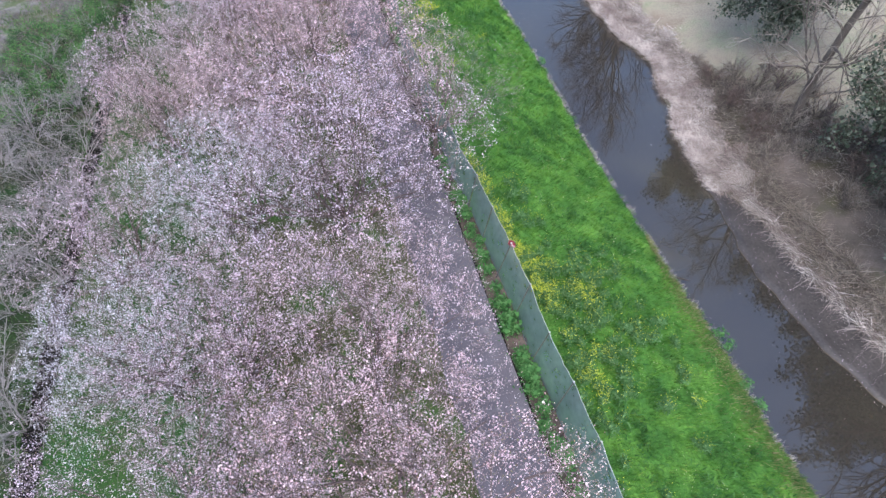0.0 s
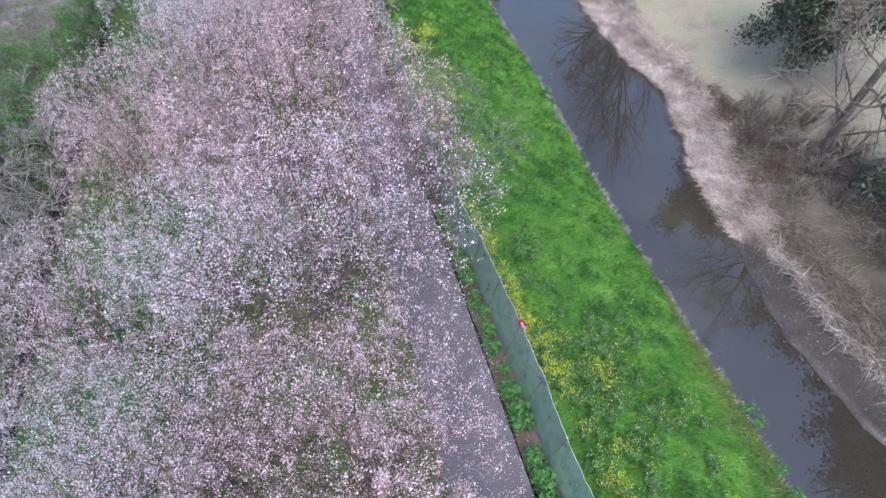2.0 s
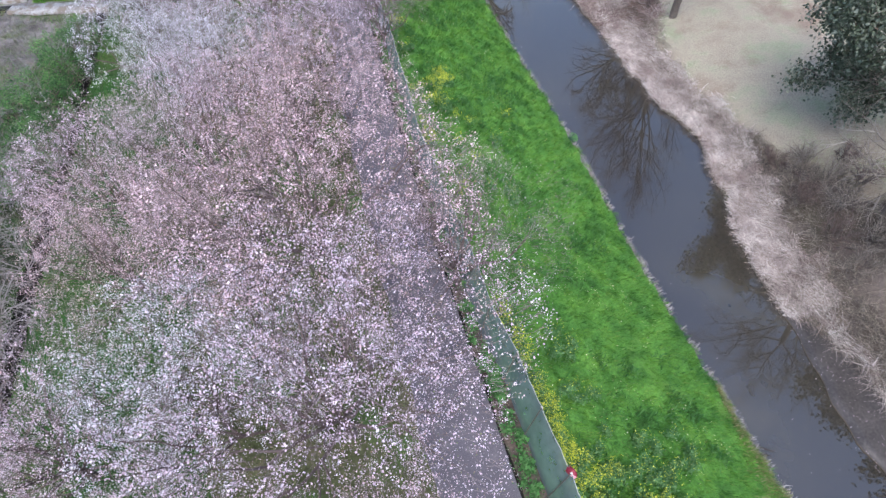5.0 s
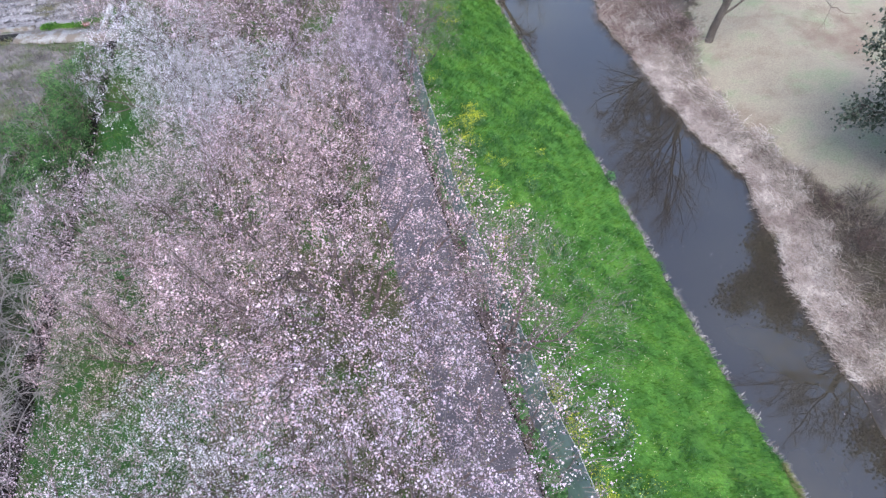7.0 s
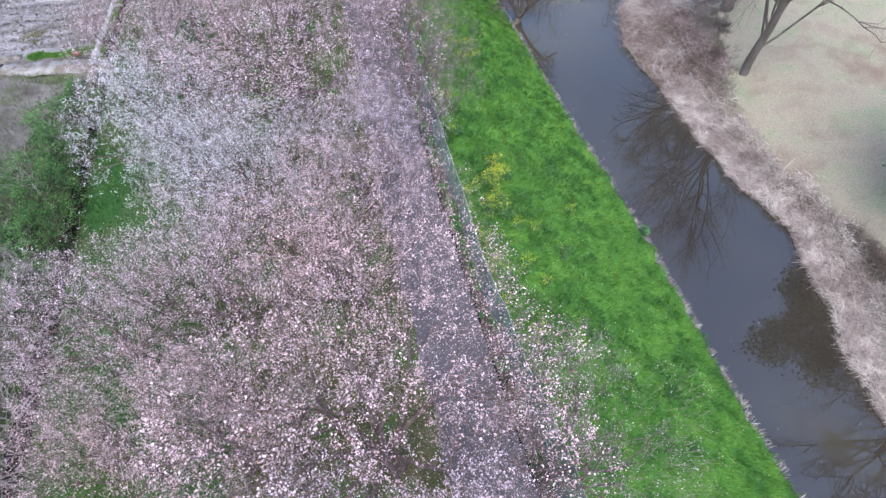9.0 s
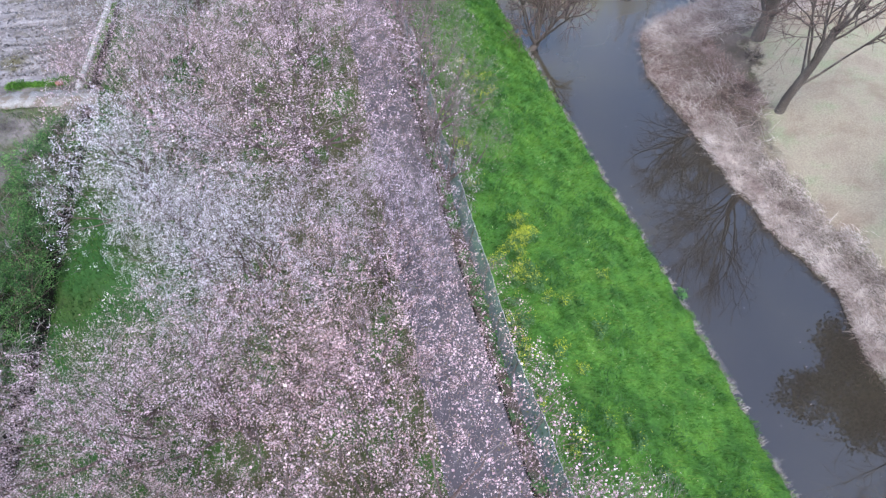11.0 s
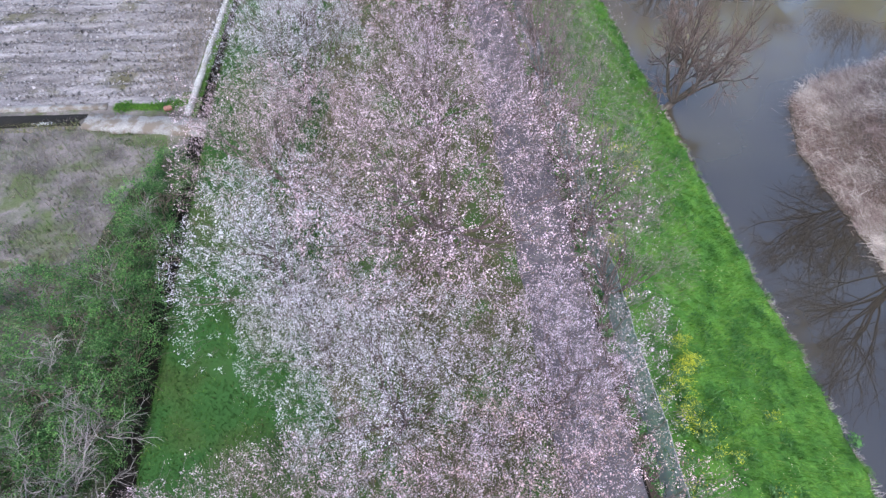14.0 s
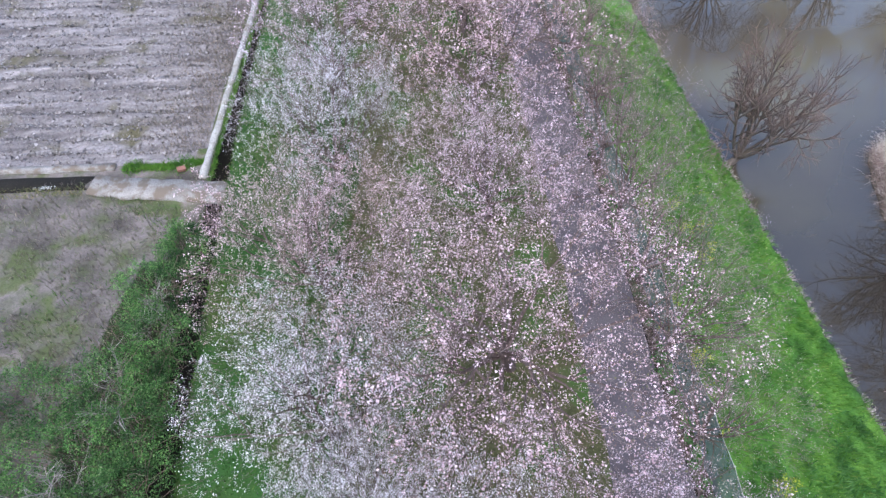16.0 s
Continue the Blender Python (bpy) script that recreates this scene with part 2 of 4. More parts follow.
# the broad blotches put shaded gaps and highlights into the bramble leaf colour
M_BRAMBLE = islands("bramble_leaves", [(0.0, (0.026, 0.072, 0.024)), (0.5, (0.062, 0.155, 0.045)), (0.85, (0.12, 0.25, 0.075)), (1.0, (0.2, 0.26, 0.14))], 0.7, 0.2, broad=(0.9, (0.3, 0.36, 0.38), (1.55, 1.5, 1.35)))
M_REED_BROWN = islands("brown_reed_stems", [(0.0, (0.085, 0.07, 0.053)), (0.5, (0.18, 0.15, 0.122)), (1.0, (0.36, 0.315, 0.265))], 0.85, 0.1)
M_REED_ROSE = islands("rosy_reed_stems", [(0.0, (0.12, 0.085, 0.075)), (0.5, (0.27, 0.205, 0.185)), (1.0, (0.52, 0.44, 0.41))], 0.85, 0.1, broad=(0.9, (0.7, 0.62, 0.6), (1.15, 1.12, 1.1)))
M_STUBBLE = islands("stubble_straw", [(0.0, (0.1, 0.085, 0.075)), (0.5, (0.28, 0.25, 0.23)), (1.0, (0.5, 0.47, 0.44))], 0.85)
M_PALE_CAP = surface("pale_cap", [(0.3, (0.5, 0.5, 0.48)), (0.7, (0.62, 0.62, 0.6))], 4, 30, 0.5, 0.05, 0.001)
M_STEEL = surface("galvanised_post", [(0.3, (0.07, 0.07, 0.068)), (0.7, (0.14, 0.138, 0.132))], 3, 40, 0.5, 0.1, 0.002)
M_ROPE = surface("pale_rope", [(0.3, (0.34, 0.36, 0.34)), (0.7, (0.46, 0.48, 0.46))], 3, 40, 0.8, 0.2, 0.004)
M_RED = surface("red_plastic", [(0.3, (0.17, 0.015, 0.028)), (0.7, (0.28, 0.03, 0.055))], 4, 20, 0.4, 0.3, 0.01)
M_PALE = surface("pale_plastic", [(0.3, (0.5, 0.2, 0.24)), (0.7, (0.6, 0.35, 0.38))], 4, 20, 0.5, 0.2, 0.01)
M_DARKWOOD = surface("wet_driftwood", [(0.3, (0.02, 0.016, 0.012)), (0.7, (0.06, 0.05, 0.04))], 3, 20, 0.7, 0.5, 0.01)
M_TILE = surface("orange_clay", [(0.3, (0.22, 0.11, 0.085)), (0.7, (0.3, 0.16, 0.12))], 4, 20, 0.9, 0.3, 0.01)


def net_material():
    m, t, b = nodes_of("green_mesh_net")
    n = noise_tex(t, 3.0, 4)
    r = ramp(t, [(0.3, (0.11, 0.165, 0.185)), (0.7, (0.19, 0.255, 0.285))])
    t.links.new(n.outputs[0], r.inputs[0])
    t.links.new(r.outputs[0], b.inputs["Base Color"])
    b.inputs["Roughness"].default_value = 0.6
    tr = t.nodes.new("ShaderNodeBsdfTransparent")
    mx = t.nodes.new("ShaderNodeMixShader")
    mx.inputs[0].default_value = 0.6
    t.links.new(tr.outputs[0], mx.inputs[1])
    t.links.new(b.outputs[0], mx.inputs[2])
    t.links.new(mx.outputs[0], t.nodes["Material Output"].inputs["Surface"])
    return m


def water_material():
    m, t, b = nodes_of("muddy_water")
    n = noise_tex(t, 0.11, 5)
    r = ramp(t, [(0.35, (0.026, 0.022, 0.018)), (0.55, (0.036, 0.031, 0.023)), (0.75, (0.055, 0.048, 0.03))])
    t.links.new(n.outputs[0], r.inputs[0])
    geo = t.nodes.new("ShaderNodeNewGeometry")
    sx = t.nodes.new("ShaderNodeSeparateXYZ")
    t.links.new(geo.outputs["Position"], sx.inputs[0])
    mr = t.nodes.new("ShaderNodeMapRange")
    mr.inputs[1].default_value, mr.inputs[2].default_value = 33.0, 44.0
    t.links.new(sx.outputs[1], mr.inputs[0])
    pn = noise_tex(t, 0.09, 2)
    pr = ramp(t, [(0.35, (0.045, 0.038, 0.03)), (0.5, (0.075, 0.064, 0.046)), (0.66, (0.1, 0.09, 0.05))])
    t.links.new(pn.outputs[0], pr.inputs[0])
    t.links.new(mix_col(t, mr.outputs[0], r.outputs[0], pr.outputs[0]), b.inputs["Base Color"])
    b.inputs["Roughness"].default_value = 0.02
    b.inputs["IOR"].default_value = 1.8
    w = noise_tex(t, 1.6, 2)
    bump_to(t, b, w.outputs[0], 0.04, 0.01)
    return m


M_NET, M_WATER = net_material(), water_material()


# ---- mesh helpers ----
def mesh_np(name, V, F, mats, idx=None, smooth=False):
    """A mesh from vertex and face arrays; all faces have the same number of corners."""
    V, F = np.asarray(V, np.float32), np.asarray(F, np.int32)
    me = bpy.data.meshes.new(name)
    n, k = F.shape
    me.vertices.add(len(V))
    me.vertices.foreach_set("co", V.ravel())
    me.loops.add(n * k)
    me.loops.foreach_set("vertex_index", F.ravel())
    me.polygons.add(n)
    me.polygons.foreach_set("loop_start", np.arange(0, n * k, k, dtype=np.int32))
    for m in mats:
        me.materials.append(m)
    if idx is not None:
        me.polygons.foreach_set("material_index", np.asarray(idx, np.int32))
    if smooth:
        me.polygons.foreach_set("use_smooth", np.ones(n, bool))
    me.update(calc_edges=True)
    me.validate()
    return me


def part(name, me, parent=None, label="", at=None):
    ob = new(name, me)
    if parent is not None:
        ob.parent = parent
    if at is not None:
        ob.matrix_basis = at
    if label:
        ob["label"] = label
    return ob


class Tubes:
    """Tapered tubes along bent lines, gathered into one mesh."""

    def __init__(self):
        self.V, self.F, self.n = [], [], 0

    def add(self, pts, radii, sides=5):
        pts = np.asarray(pts, float)
        d = np.gradient(pts, axis=0)
        d /= np.linalg.norm(d, axis=1)[:, None] + 1e-9
        ref = np.array((0.0, 0.0, 1.0)) if abs(d[0][2]) < 0.8 else np.array((1.0, 0.0, 0.0))
        a = np.cross(d, ref)
        a /= np.linalg.norm(a, axis=1)[:, None] + 1e-9
        b = np.cross(d, a)
        ang = np.arange(sides) * 2 * math.pi / sides
        ring = a[:, None, :] * np.cos(ang)[None, :, None] + b[:, None, :] * np.sin(ang)[None, :, None]
        self.V.append((pts[:, None, :] + ring * np.asarray(radii)[:, None, None]).reshape(-1, 3))
        i, j = np.meshgrid(np.arange(len(pts) - 1), np.arange(sides), indexing="ij")
        j2 = (j + 1) % sides
        self.F.append(np.stack([i * sides + j, i * sides + j2, (i + 1) * sides + j2, (i + 1) * sides + j], -1).reshape(-1, 4) + self.n)
        self.n += len(pts) * sides

    def mesh(self, name, mat, smooth=True):
        return mesh_np(name, np.concatenate(self.V), np.concatenate(self.F), [mat], smooth=smooth)


def rand_dirs(r, n, up=0.0):
    v = r.normal(size=(n, 3))
    v[:, 2] += up
    return v / np.linalg.norm(v, axis=1)[:, None]


def rosettes(name, P, size, mat, r, up=0.8, cup=0.45, few=1.6):
    """Small cupped flowers or leaves, one loose piece each, at the points P."""
    P = np.asarray(P, float)
    n = len(P)
    nrm = rand_dirs(r, n, up)
    a = np.cross(nrm, rand_dirs(r, n))
    a /= np.linalg.norm(a, axis=1)[:, None] + 1e-9
    b = np.cross(nrm, a)
    s = size[0] + (size[1] - size[0]) * r.random(n) ** few
    jit = r.uniform(0.5, 1.35, (n, 4))
    a = a * r.uniform(0.5, 1.1, n)[:, None]
    c = np.array((1.0, 0.0, -1.0, 0.0))
    d = np.array((0.0, 1.0, 0.0, -1.0))
    ring = (a[:, None] * c[None, :, None] + b[:, None] * d[None, :, None]) * (s[:, None] * jit)[..., None]
    V = (ring + P[:, None] + nrm[:, None] * (s[:, None] * cup * np.array((1.0, 0.0, 1.0, 0.0)))[..., None]).reshape(-1, 3)
    return mesh_np(name, V, np.arange(n * 4).reshape(-1, 4), [mat])


def blades(name, P, length, width, mat, r, lean=0.6, droop=0.3, way=None, flat=0.0):
    """Bent two-piece blades rooted at P."""
    P = np.asarray(P, float)
    n = len(P)
    ln = r.uniform(length[0], length[1], n)
    th = r.uniform(0, 2 * math.pi, n)
    tilt = np.abs(r.normal(0, lean, n)) + flat
    d = np.stack([np.cos(th) * np.sin(tilt), np.sin(th) * np.sin(tilt), np.cos(tilt)], -1)
    if way is not None:
        d += np.asarray(way)
    d /= np.linalg.norm(d, axis=1)[:, None]
    side = np.cross(d, (0, 0, 1.0)) + 1e-4
    side /= np.linalg.norm(side, axis=1)[:, None]
    th2 = r.uniform(0, math.pi, n)
    side = side * np.cos(th2)[:, None] + np.cross(d, side) * np.sin(th2)[:, None]
    w = r.uniform(width[0], width[1], n)[:, None]
    mid = P + d * (ln * 0.55)[:, None]
    tip = P + d * ln[:, None] - np.array((0, 0, 1.0)) * (ln * droop)[:, None]
    V = np.stack([P - side * w * 0.5, P + side * w * 0.5, mid + side * w * 0.4, mid - side * w * 0.4, tip], 1).reshape(-1, 3)
    o = (np.arange(n) * 5)[:, None]
    F = np.concatenate([o + np.array((0, 1, 2)), o + np.array((0, 2, 3)), o + np.array((3, 2, 4))])
    return mesh_np(name, V, F, [mat])


def vnoise(x, y, f, seed=0):
    """Smooth wavy noise on arrays."""
    x, y = np.asarray(x, float) * f, np.asarray(y, float) * f
    s = seed * 1.7
    return (np.sin(x * 1.3 + 1.1 * np.sin(y * 1.7 + s) + s) + np.sin(y * 1.1 + 1.3 * np.sin(x * 0.9 + 2 * s)) + np.sin((x + y) * 2.3 + s * 3 + np.sin(y * 2.9))) / 3


# ---- the lie of the land ----
def off(y):
    return np.interp(y, [-40, 10, 20, 26, 33, 57, 120], [0, 0, 0.26, 0.6, 1.05, 2.2, 5.0])


def water_left(y):
    return np.interp(y, [-40, -9.5, -7, -4, -1, 2, 6, 10, 15, 20, 30, 40, 53, 120], [13.8, 13.85, 13.75, 14.05, 13.93, 13.85, 13.85, 13.9, 14.12, 14.3, 14.3, 14.45, 14.5, 15.5]) + 0.07 * vnoise(y, y * 0.3, 1.3, 3)


def water_right(y):
    return np.interp(y, [-40, -12, -5, -0.6, 4, 8.5, 10.5, 12, 13.5, 15, 17, 19, 21, 24, 28, 34.5, 36, 38.6, 40, 41.5, 43, 46, 52, 120],
                     [24, 20.6, 18.6, 18.1, 18.75, 19.25, 19.66, 20.3, 20.7, 21.1, 21.8, 21.5, 21.05, 21.0, 21.2, 21.2, 21.8, 22.8, 24.6, 29, 40, 56, 66, 90]) + 0.16 * vnoise(y, y * 0.2, 1.1, 5)


def ditch_edge(y):
    """The ditch's edge towards the cherry trees."""
    return np.interp(y, [-40, 0, 14, 20, 28, 35, 45, 53, 120], [-13.2, -13.0, -12.6, -12.3, -12.05, -11.9, -11.4, -10.75, -5.5])


def lawn_from(y):
    """How far behind the water's edge the lawn begins."""
    return np.interp(y, [5, 11, 14, 17, 21, 26, 29, 33, 41], [9.0, 6.0, 3.6, 2.3, 2.2, 2.8, 4.6, 6.5, 8.0])


PATH_IN, PATH_OUT = 1.62, 3.93
WATER = -4.62


def sstep(a, b, x):
    t = np.clip((np.asarray(x, float) - a) / (b - a), 0, 1)
    return t * t * (3 - 2 * t)


def land(x, y):
    """Height of the ground."""
    x, y = np.asarray(x, float), np.asarray(y, float)
    o, wl, wr = off(y), water_left(y), water_right(y)
    bank = np.clip((x - 4.75 - 0.85 * o) / (wl - 4.75 - 0.85 * o), 0, 1) * -4.2 + 0.16 * vnoise(x, y, 2.3, 1) * sstep(5, 6, x) + 0.05 * vnoise(x, y, 5.6, 2) * sstep(5, 6, x)
    dr = ditch_edge(y)
    left = -3.25 * sstep(0.9, -13.0, x) + 0.05 * vnoise(x, y, 1.6, 4) * sstep(1.0, -0.5, x)
    left = np.where(x < dr, -3.45 + 0.12 * vnoise(x, y, 0.9, 6) * sstep(-0.4, -1.8, x - dr), left)
    ridge = sstep(-13.9, -14.9, x - 0.1 * (y - 42)) * sstep(43.2, 44.4, y) * sstep(75, 66, y)
    left = left + ridge * (0.09 * np.sin(2 * math.pi * (y + 0.1 * x) / 1.1) * (0.7 + 0.4 * vnoise(x, y, 0.6, 16)) + 0.04 * vnoise(x, y, 3.7, 17))
    d = x - wr
    verge = -0.13 * sstep(0.02, 0.05, x - PATH_OUT - o) * sstep(4.72, 4.6, x - 0.85 * o) * (1 + 0.3 * vnoise(x, y, 3.1, 33))
    right = WATER + 0.05 + 0.9 * sstep(1.2, 4.5, d) + 1.0 * sstep(3.5, 9, d) + 0.3 * sstep(4.1, 4.35, d + 0.25 * vnoise(y, 0.5 * y, 0.8, 36)) * sstep(9, 5, y) + 0.07 * vnoise(x, y, 1.9, 7) * sstep(0.2, 1.5, d)
    z = np.where(x < 1.2, left, np.where(x < 4.75 + 0.85 * o, verge, np.where(x <= wl + 0.02, bank, np.where(d < -0.03, -5.3, right))))
    far = WATER + 2.4 * sstep(62.5, 66.0, y) + 0.1 * vnoise(x, y, 0.9, 44)
    return np.where((y > 62.5) & (x > wl), np.maximum(z, far), z)


def ground():
    ys = np.concatenate([[-2500, -600, -150, -60, -35], np.arange(-24, 42.5, 0.4), np.arange(42.6, 66, 0.2), [70, 80, 100, 150, 600, 2500]])
    o, wl, wr = off(ys), water_left(ys), water_right(ys)
    cols, mats = [], []
    one = np.ones_like(ys)

    def strip(a, b, n, mat):
        for i in range(n):
            cols.append(a + (b - a) * i / n)
            mats.append(mat)

    strip(-2500 * one, -300 * one, 2, 7)
    strip(-300 * one, -45 * one, 4, 7)
    dr = ditch_edge(ys)
    strip(-45 * one, dr - 1.0, 60, 7)
    # ditch walls and bottom in near-black mud with the shade painted in
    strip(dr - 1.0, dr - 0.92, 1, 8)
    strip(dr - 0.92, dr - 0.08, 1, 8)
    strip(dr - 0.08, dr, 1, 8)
    strip(dr, -5.5 + 0.6 * np.sin(ys * 0.7), 20, 1)
    strip(-5.5 + 0.6 * np.sin(ys * 0.7), PATH_IN + o + 0.07 * np.sin(ys * 1.9), 20, 10)
    strip(PATH_IN + o + 0.07 * np.sin(ys * 1.9), PATH_OUT + o, 6, 2)
    strip(PATH_OUT + o, PATH_OUT + o + 0.02, 1, 2)
    strip(PATH_OUT + o + 0.02, PATH_OUT + o + 0.05, 1, 8)
    strip(PATH_OUT + o + 0.05, PATH_OUT + o + 0.12 + 0.03 * np.sin(ys * 2.3), 1, 8)
    strip(PATH_OUT + o + 0.12 + 0.03 * np.sin(ys * 2.3), 4.6 + 0.85 * o, 3, 3)
    strip(4.6 + 0.85 * o, 4.75 + 0.85 * o, 1, 3)
    strip(4.75 + 0.85 * o, wl, 32, 0)
    strip(wl, wl + 0.12, 1, 4)
    strip(wl + 0.12, wr - 0.08, 8, 4)
    strip(wr - 0.08, wr, 1, 4)
    brush_w = 4.6 + 4.4 * sstep(15, 9, ys)
    strip(wr, wr + brush_w, 18, 5)
    strip(wr + brush_w, wr + 40, 30, 6)
    strip(wr + 40, 300 + 0 * one, 4, 6)
    strip(300 * one, 2500 * one, 2, 6)
    cols.append(2500 * one)
    X = np.array(cols)
    Y = np.broadcast_to(ys, X.shape)
    Z = land(X, Y)
    gap = X - ditch_edge(Y)
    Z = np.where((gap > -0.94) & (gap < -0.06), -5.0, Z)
    Z = np.where((gap <= -0.94) & (gap > -1.2), -3.42, Z)
    nc, nr = X.shape
    V = np.stack([X, Y, Z], -1).reshape(-1, 3)
    i, j = np.meshgrid(np.arange(nc - 1), np.arange(nr - 1), indexing="ij")
    F = np.stack([i * nr + j, (i + 1) * nr + j, (i + 1) * nr + j + 1, i * nr + j + 1], -1).reshape(-1, 4)
    idx = np.repeat(np.array(mats), nr - 1)
    cx, cy = V[F].mean(1)[:, 0], V[F].mean(1)[:, 1]
    idx = np.where((idx == 7) & (cy > 42.0 - 0.06 * (cx + 17)) & (cx < -13.4 + 0.1 * (cy - 42)), 9, idx)
    idx = np.where((idx == 4) & (cy > 62.5), 5, idx)
    idx = np.where((idx == 5) & (cx < water_right(cy) + 2.4 * sstep(7, 1, cy)), 11, idx)
    ob = new("ground", mesh_np("ground", V, F, [M_BANK, M_ORCHARD, M_ROAD, M_VERGE, M_BED, M_FARBANK, M_FARBANK, M_ROUGH, M_DITCH, M_FIELD, M_WORN, M_MUD], idx, smooth=True))
    dd = X - water_right(Y) - lawn_from(Y)
    # where the pasture turns to the dark ground with shrub shade painted in
    shrub_shade = np.minimum(25.0 + 11 * sstep(-17.5, -15.0, X) - Y, X + 20.0) + 1.3 * vnoise(X, Y, 0.9, 23) - 0.8
    lawn = np.where(X < -11, np.clip(0.42 + 0.2 * shrub_shade, 0, 1), np.clip(0.45 + dd * 0.2, 0, 1)).reshape(-1)
    ob.data.attributes.new("lawn", "FLOAT", "POINT").data.foreach_set("value", lawn.astype(np.float32))
    return tagged(ob, "levee with asphalt footpath, grass banks, lawn and ploughed field", "ground", kind="structure")


ground()

wx = np.array([12.5, 18, 24, 40, 140])
wy = np.array([-2500, -60, -20, 0, 20, 40, 60, 100, 2500.0])
WX, WY = np.meshgrid(wx, wy, indexing="ij")
wi, wj = np.meshgrid(np.arange(len(wx) - 1), np.arange(len(wy) - 1), indexing="ij")
nw = len(wy)
water = new("water", mesh_np("water", np.stack([WX, WY, np.full(WX.shape, WATER)], -1).reshape(-1, 3),
                             np.stack([wi * nw + wj, (wi + 1) * nw + wj, (wi + 1) * nw + wj + 1, wi * nw + wj + 1], -1).reshape(-1, 4), [M_WATER]))
tagged(water, "slow muddy brown river water reflecting bare trees", "water", kind="structure")


# ---- trees ----
def bend(r, a, d, length, n, wander, lift):
    """A bent line from a along d."""
    pts, p, d = [np.array(a, float)], np.array(a, float), np.array(d, float)
    for _ in range(n):
        d = d + r.normal(0, wander, 3) + np.array((0, 0, lift))
        d /= np.linalg.norm(d)
        p = p + d * length / n
        pts.append(p)
    return np.array(pts), d


def sprout(r, d, angle):
    """A direction that leaves d by about that angle."""
    q = np.cross(d, r.normal(size=3))
    q /= np.linalg.norm(q) + 1e-9
    a = angle * r.uniform(0.7, 1.3)
    return d * math.cos(a) + q * math.sin(a)


def branching(r, trunk_h, trunk_r, limbs, spread, reach, levels, lean=(0, 0, 0), lift=0.05, tops=2, low=0.8, axis=None, thick=0.6, fine=1.0):
    """Returns trunk tubes, twig tubes and the outer twig lines."""
    wood, twig, outer = Tubes(), Tubes(), []
    tp, td = bend(r, (0, 0, -0.25), np.array((0, 0, 1.0)) + np.array(lean), trunk_h + 0.25, 5, 0.07, 0.0)
    wood.add(tp, np.linspace(trunk_r * 1.25, trunk_r * 0.85, 6), 8)
    todo = []
    for i in range(limbs):
        wide = limbs - tops + 1
        a = 2 * math.pi * (i + r.uniform(-0.2, 0.2)) / (wide if i < wide else tops - 1)
        s = spread * r.uniform(0.75, 1.2) * (0.45 if i >= limbs - tops + 1 else 1.0)
        d = (td if axis is None else np.array(axis, float)) * math.cos(s) + np.array((math.cos(a), math.sin(a), 0)) * math.sin(s)
        u = r.uniform(low, 1.0) if i < limbs - tops else 1.0
        i0 = min(int(u * 5), 4)
        start = tp[i0] + (tp[i0 + 1] - tp[i0]) * (u * 5 - i0)
        todo.append((start, d / np.linalg.norm(d), reach * r.uniform(0.85, 1.15) * (1.25 - 0.5 * u if low < 0.7 else 1.0), trunk_r * (thick if low > 0.7 else 0.32), 0))
    while todo:
        a, d, ln, rad, lv = todo.pop()
        n = (6, 5, 3, 1, 1)[lv]
        pts, _ = bend(r, a, d, ln, n, 0.12 + 0.03 * lv, lift if lv < 2 else lift * 0.4)
        tip = rad * (0.35 if lv < 2 else 0.5)
        thin = 1.0 if lv < 2 else fine
        (wood if lv < 2 else twig).add(pts, np.linspace(rad * thin, max(tip * thin, 0.003), n + 1), (6, 5, 4, 3, 3)[lv])
        if lv >= 2:
            outer.append((pts, lv))
        if lv < len(levels):
            kids = levels[lv]
            for k in range(kids):
                u = r.uniform(0.25, 1.0) if k else 1.0
                q = u * n
                i0 = min(int(q), n - 1)
                p = pts[i0] + (pts[i0 + 1] - pts[i0]) * (q - i0)
                dd = pts[i0 + 1] - pts[i0]
                dd = dd / np.linalg.norm(dd)
                nd = sprout(r, dd, (0.75, 0.8, 0.85, 0.9)[lv] if k else 0.3)
                todo.append((p, nd, ln * r.uniform(0.42, 0.66), max(rad * (0.5 if lv < 2 else 0.55), 0.008), lv + 1))
    return wood, twig, outer


def along(r, outer, per_m, jitter, lo=2):
    out = []
    for pts, lv in outer:
        if lv < lo:
            continue
        seg = np.diff(pts, axis=0)
        ln = np.linalg.norm(seg, axis=1)
        n = r.poisson(per_m * ln.sum())
        if n:
            i = r.choice(len(seg), n, p=ln / ln.sum())
            out.append(pts[i] + seg[i] * r.random((n, 1)) + r.normal(0, jitter, (n, 3)))
    return np.concatenate(out)


def fitted(wood, twig, outer, radius, height):
    """Draws the tree out to that crown radius and height."""
    P = np.concatenate([p for p, _ in outer])
    k = np.array([radius / np.percentile(np.hypot(P[:, 0], P[:, 1]), 95)] * 2 + [height / np.percentile(P[:, 2], 99)])

    def drawn(v):
        v = v * k
        d = np.hypot(v[:, 0], v[:, 1])
        near = np.where(d > radius, (radius + 0.4 * (d - radius)) / np.maximum(d, 1e-6), 1.0)
        high = np.where(v[:, 2] > height, height + 0.4 * (v[:, 2] - height), v[:, 2])
        return np.stack([v[:, 0] * near, v[:, 1] * near, high], -1)

    for tubes in (wood, twig):
        tubes.V = [drawn(v) for v in tubes.V]
    return [(drawn(p), lv) for p, lv in outer]


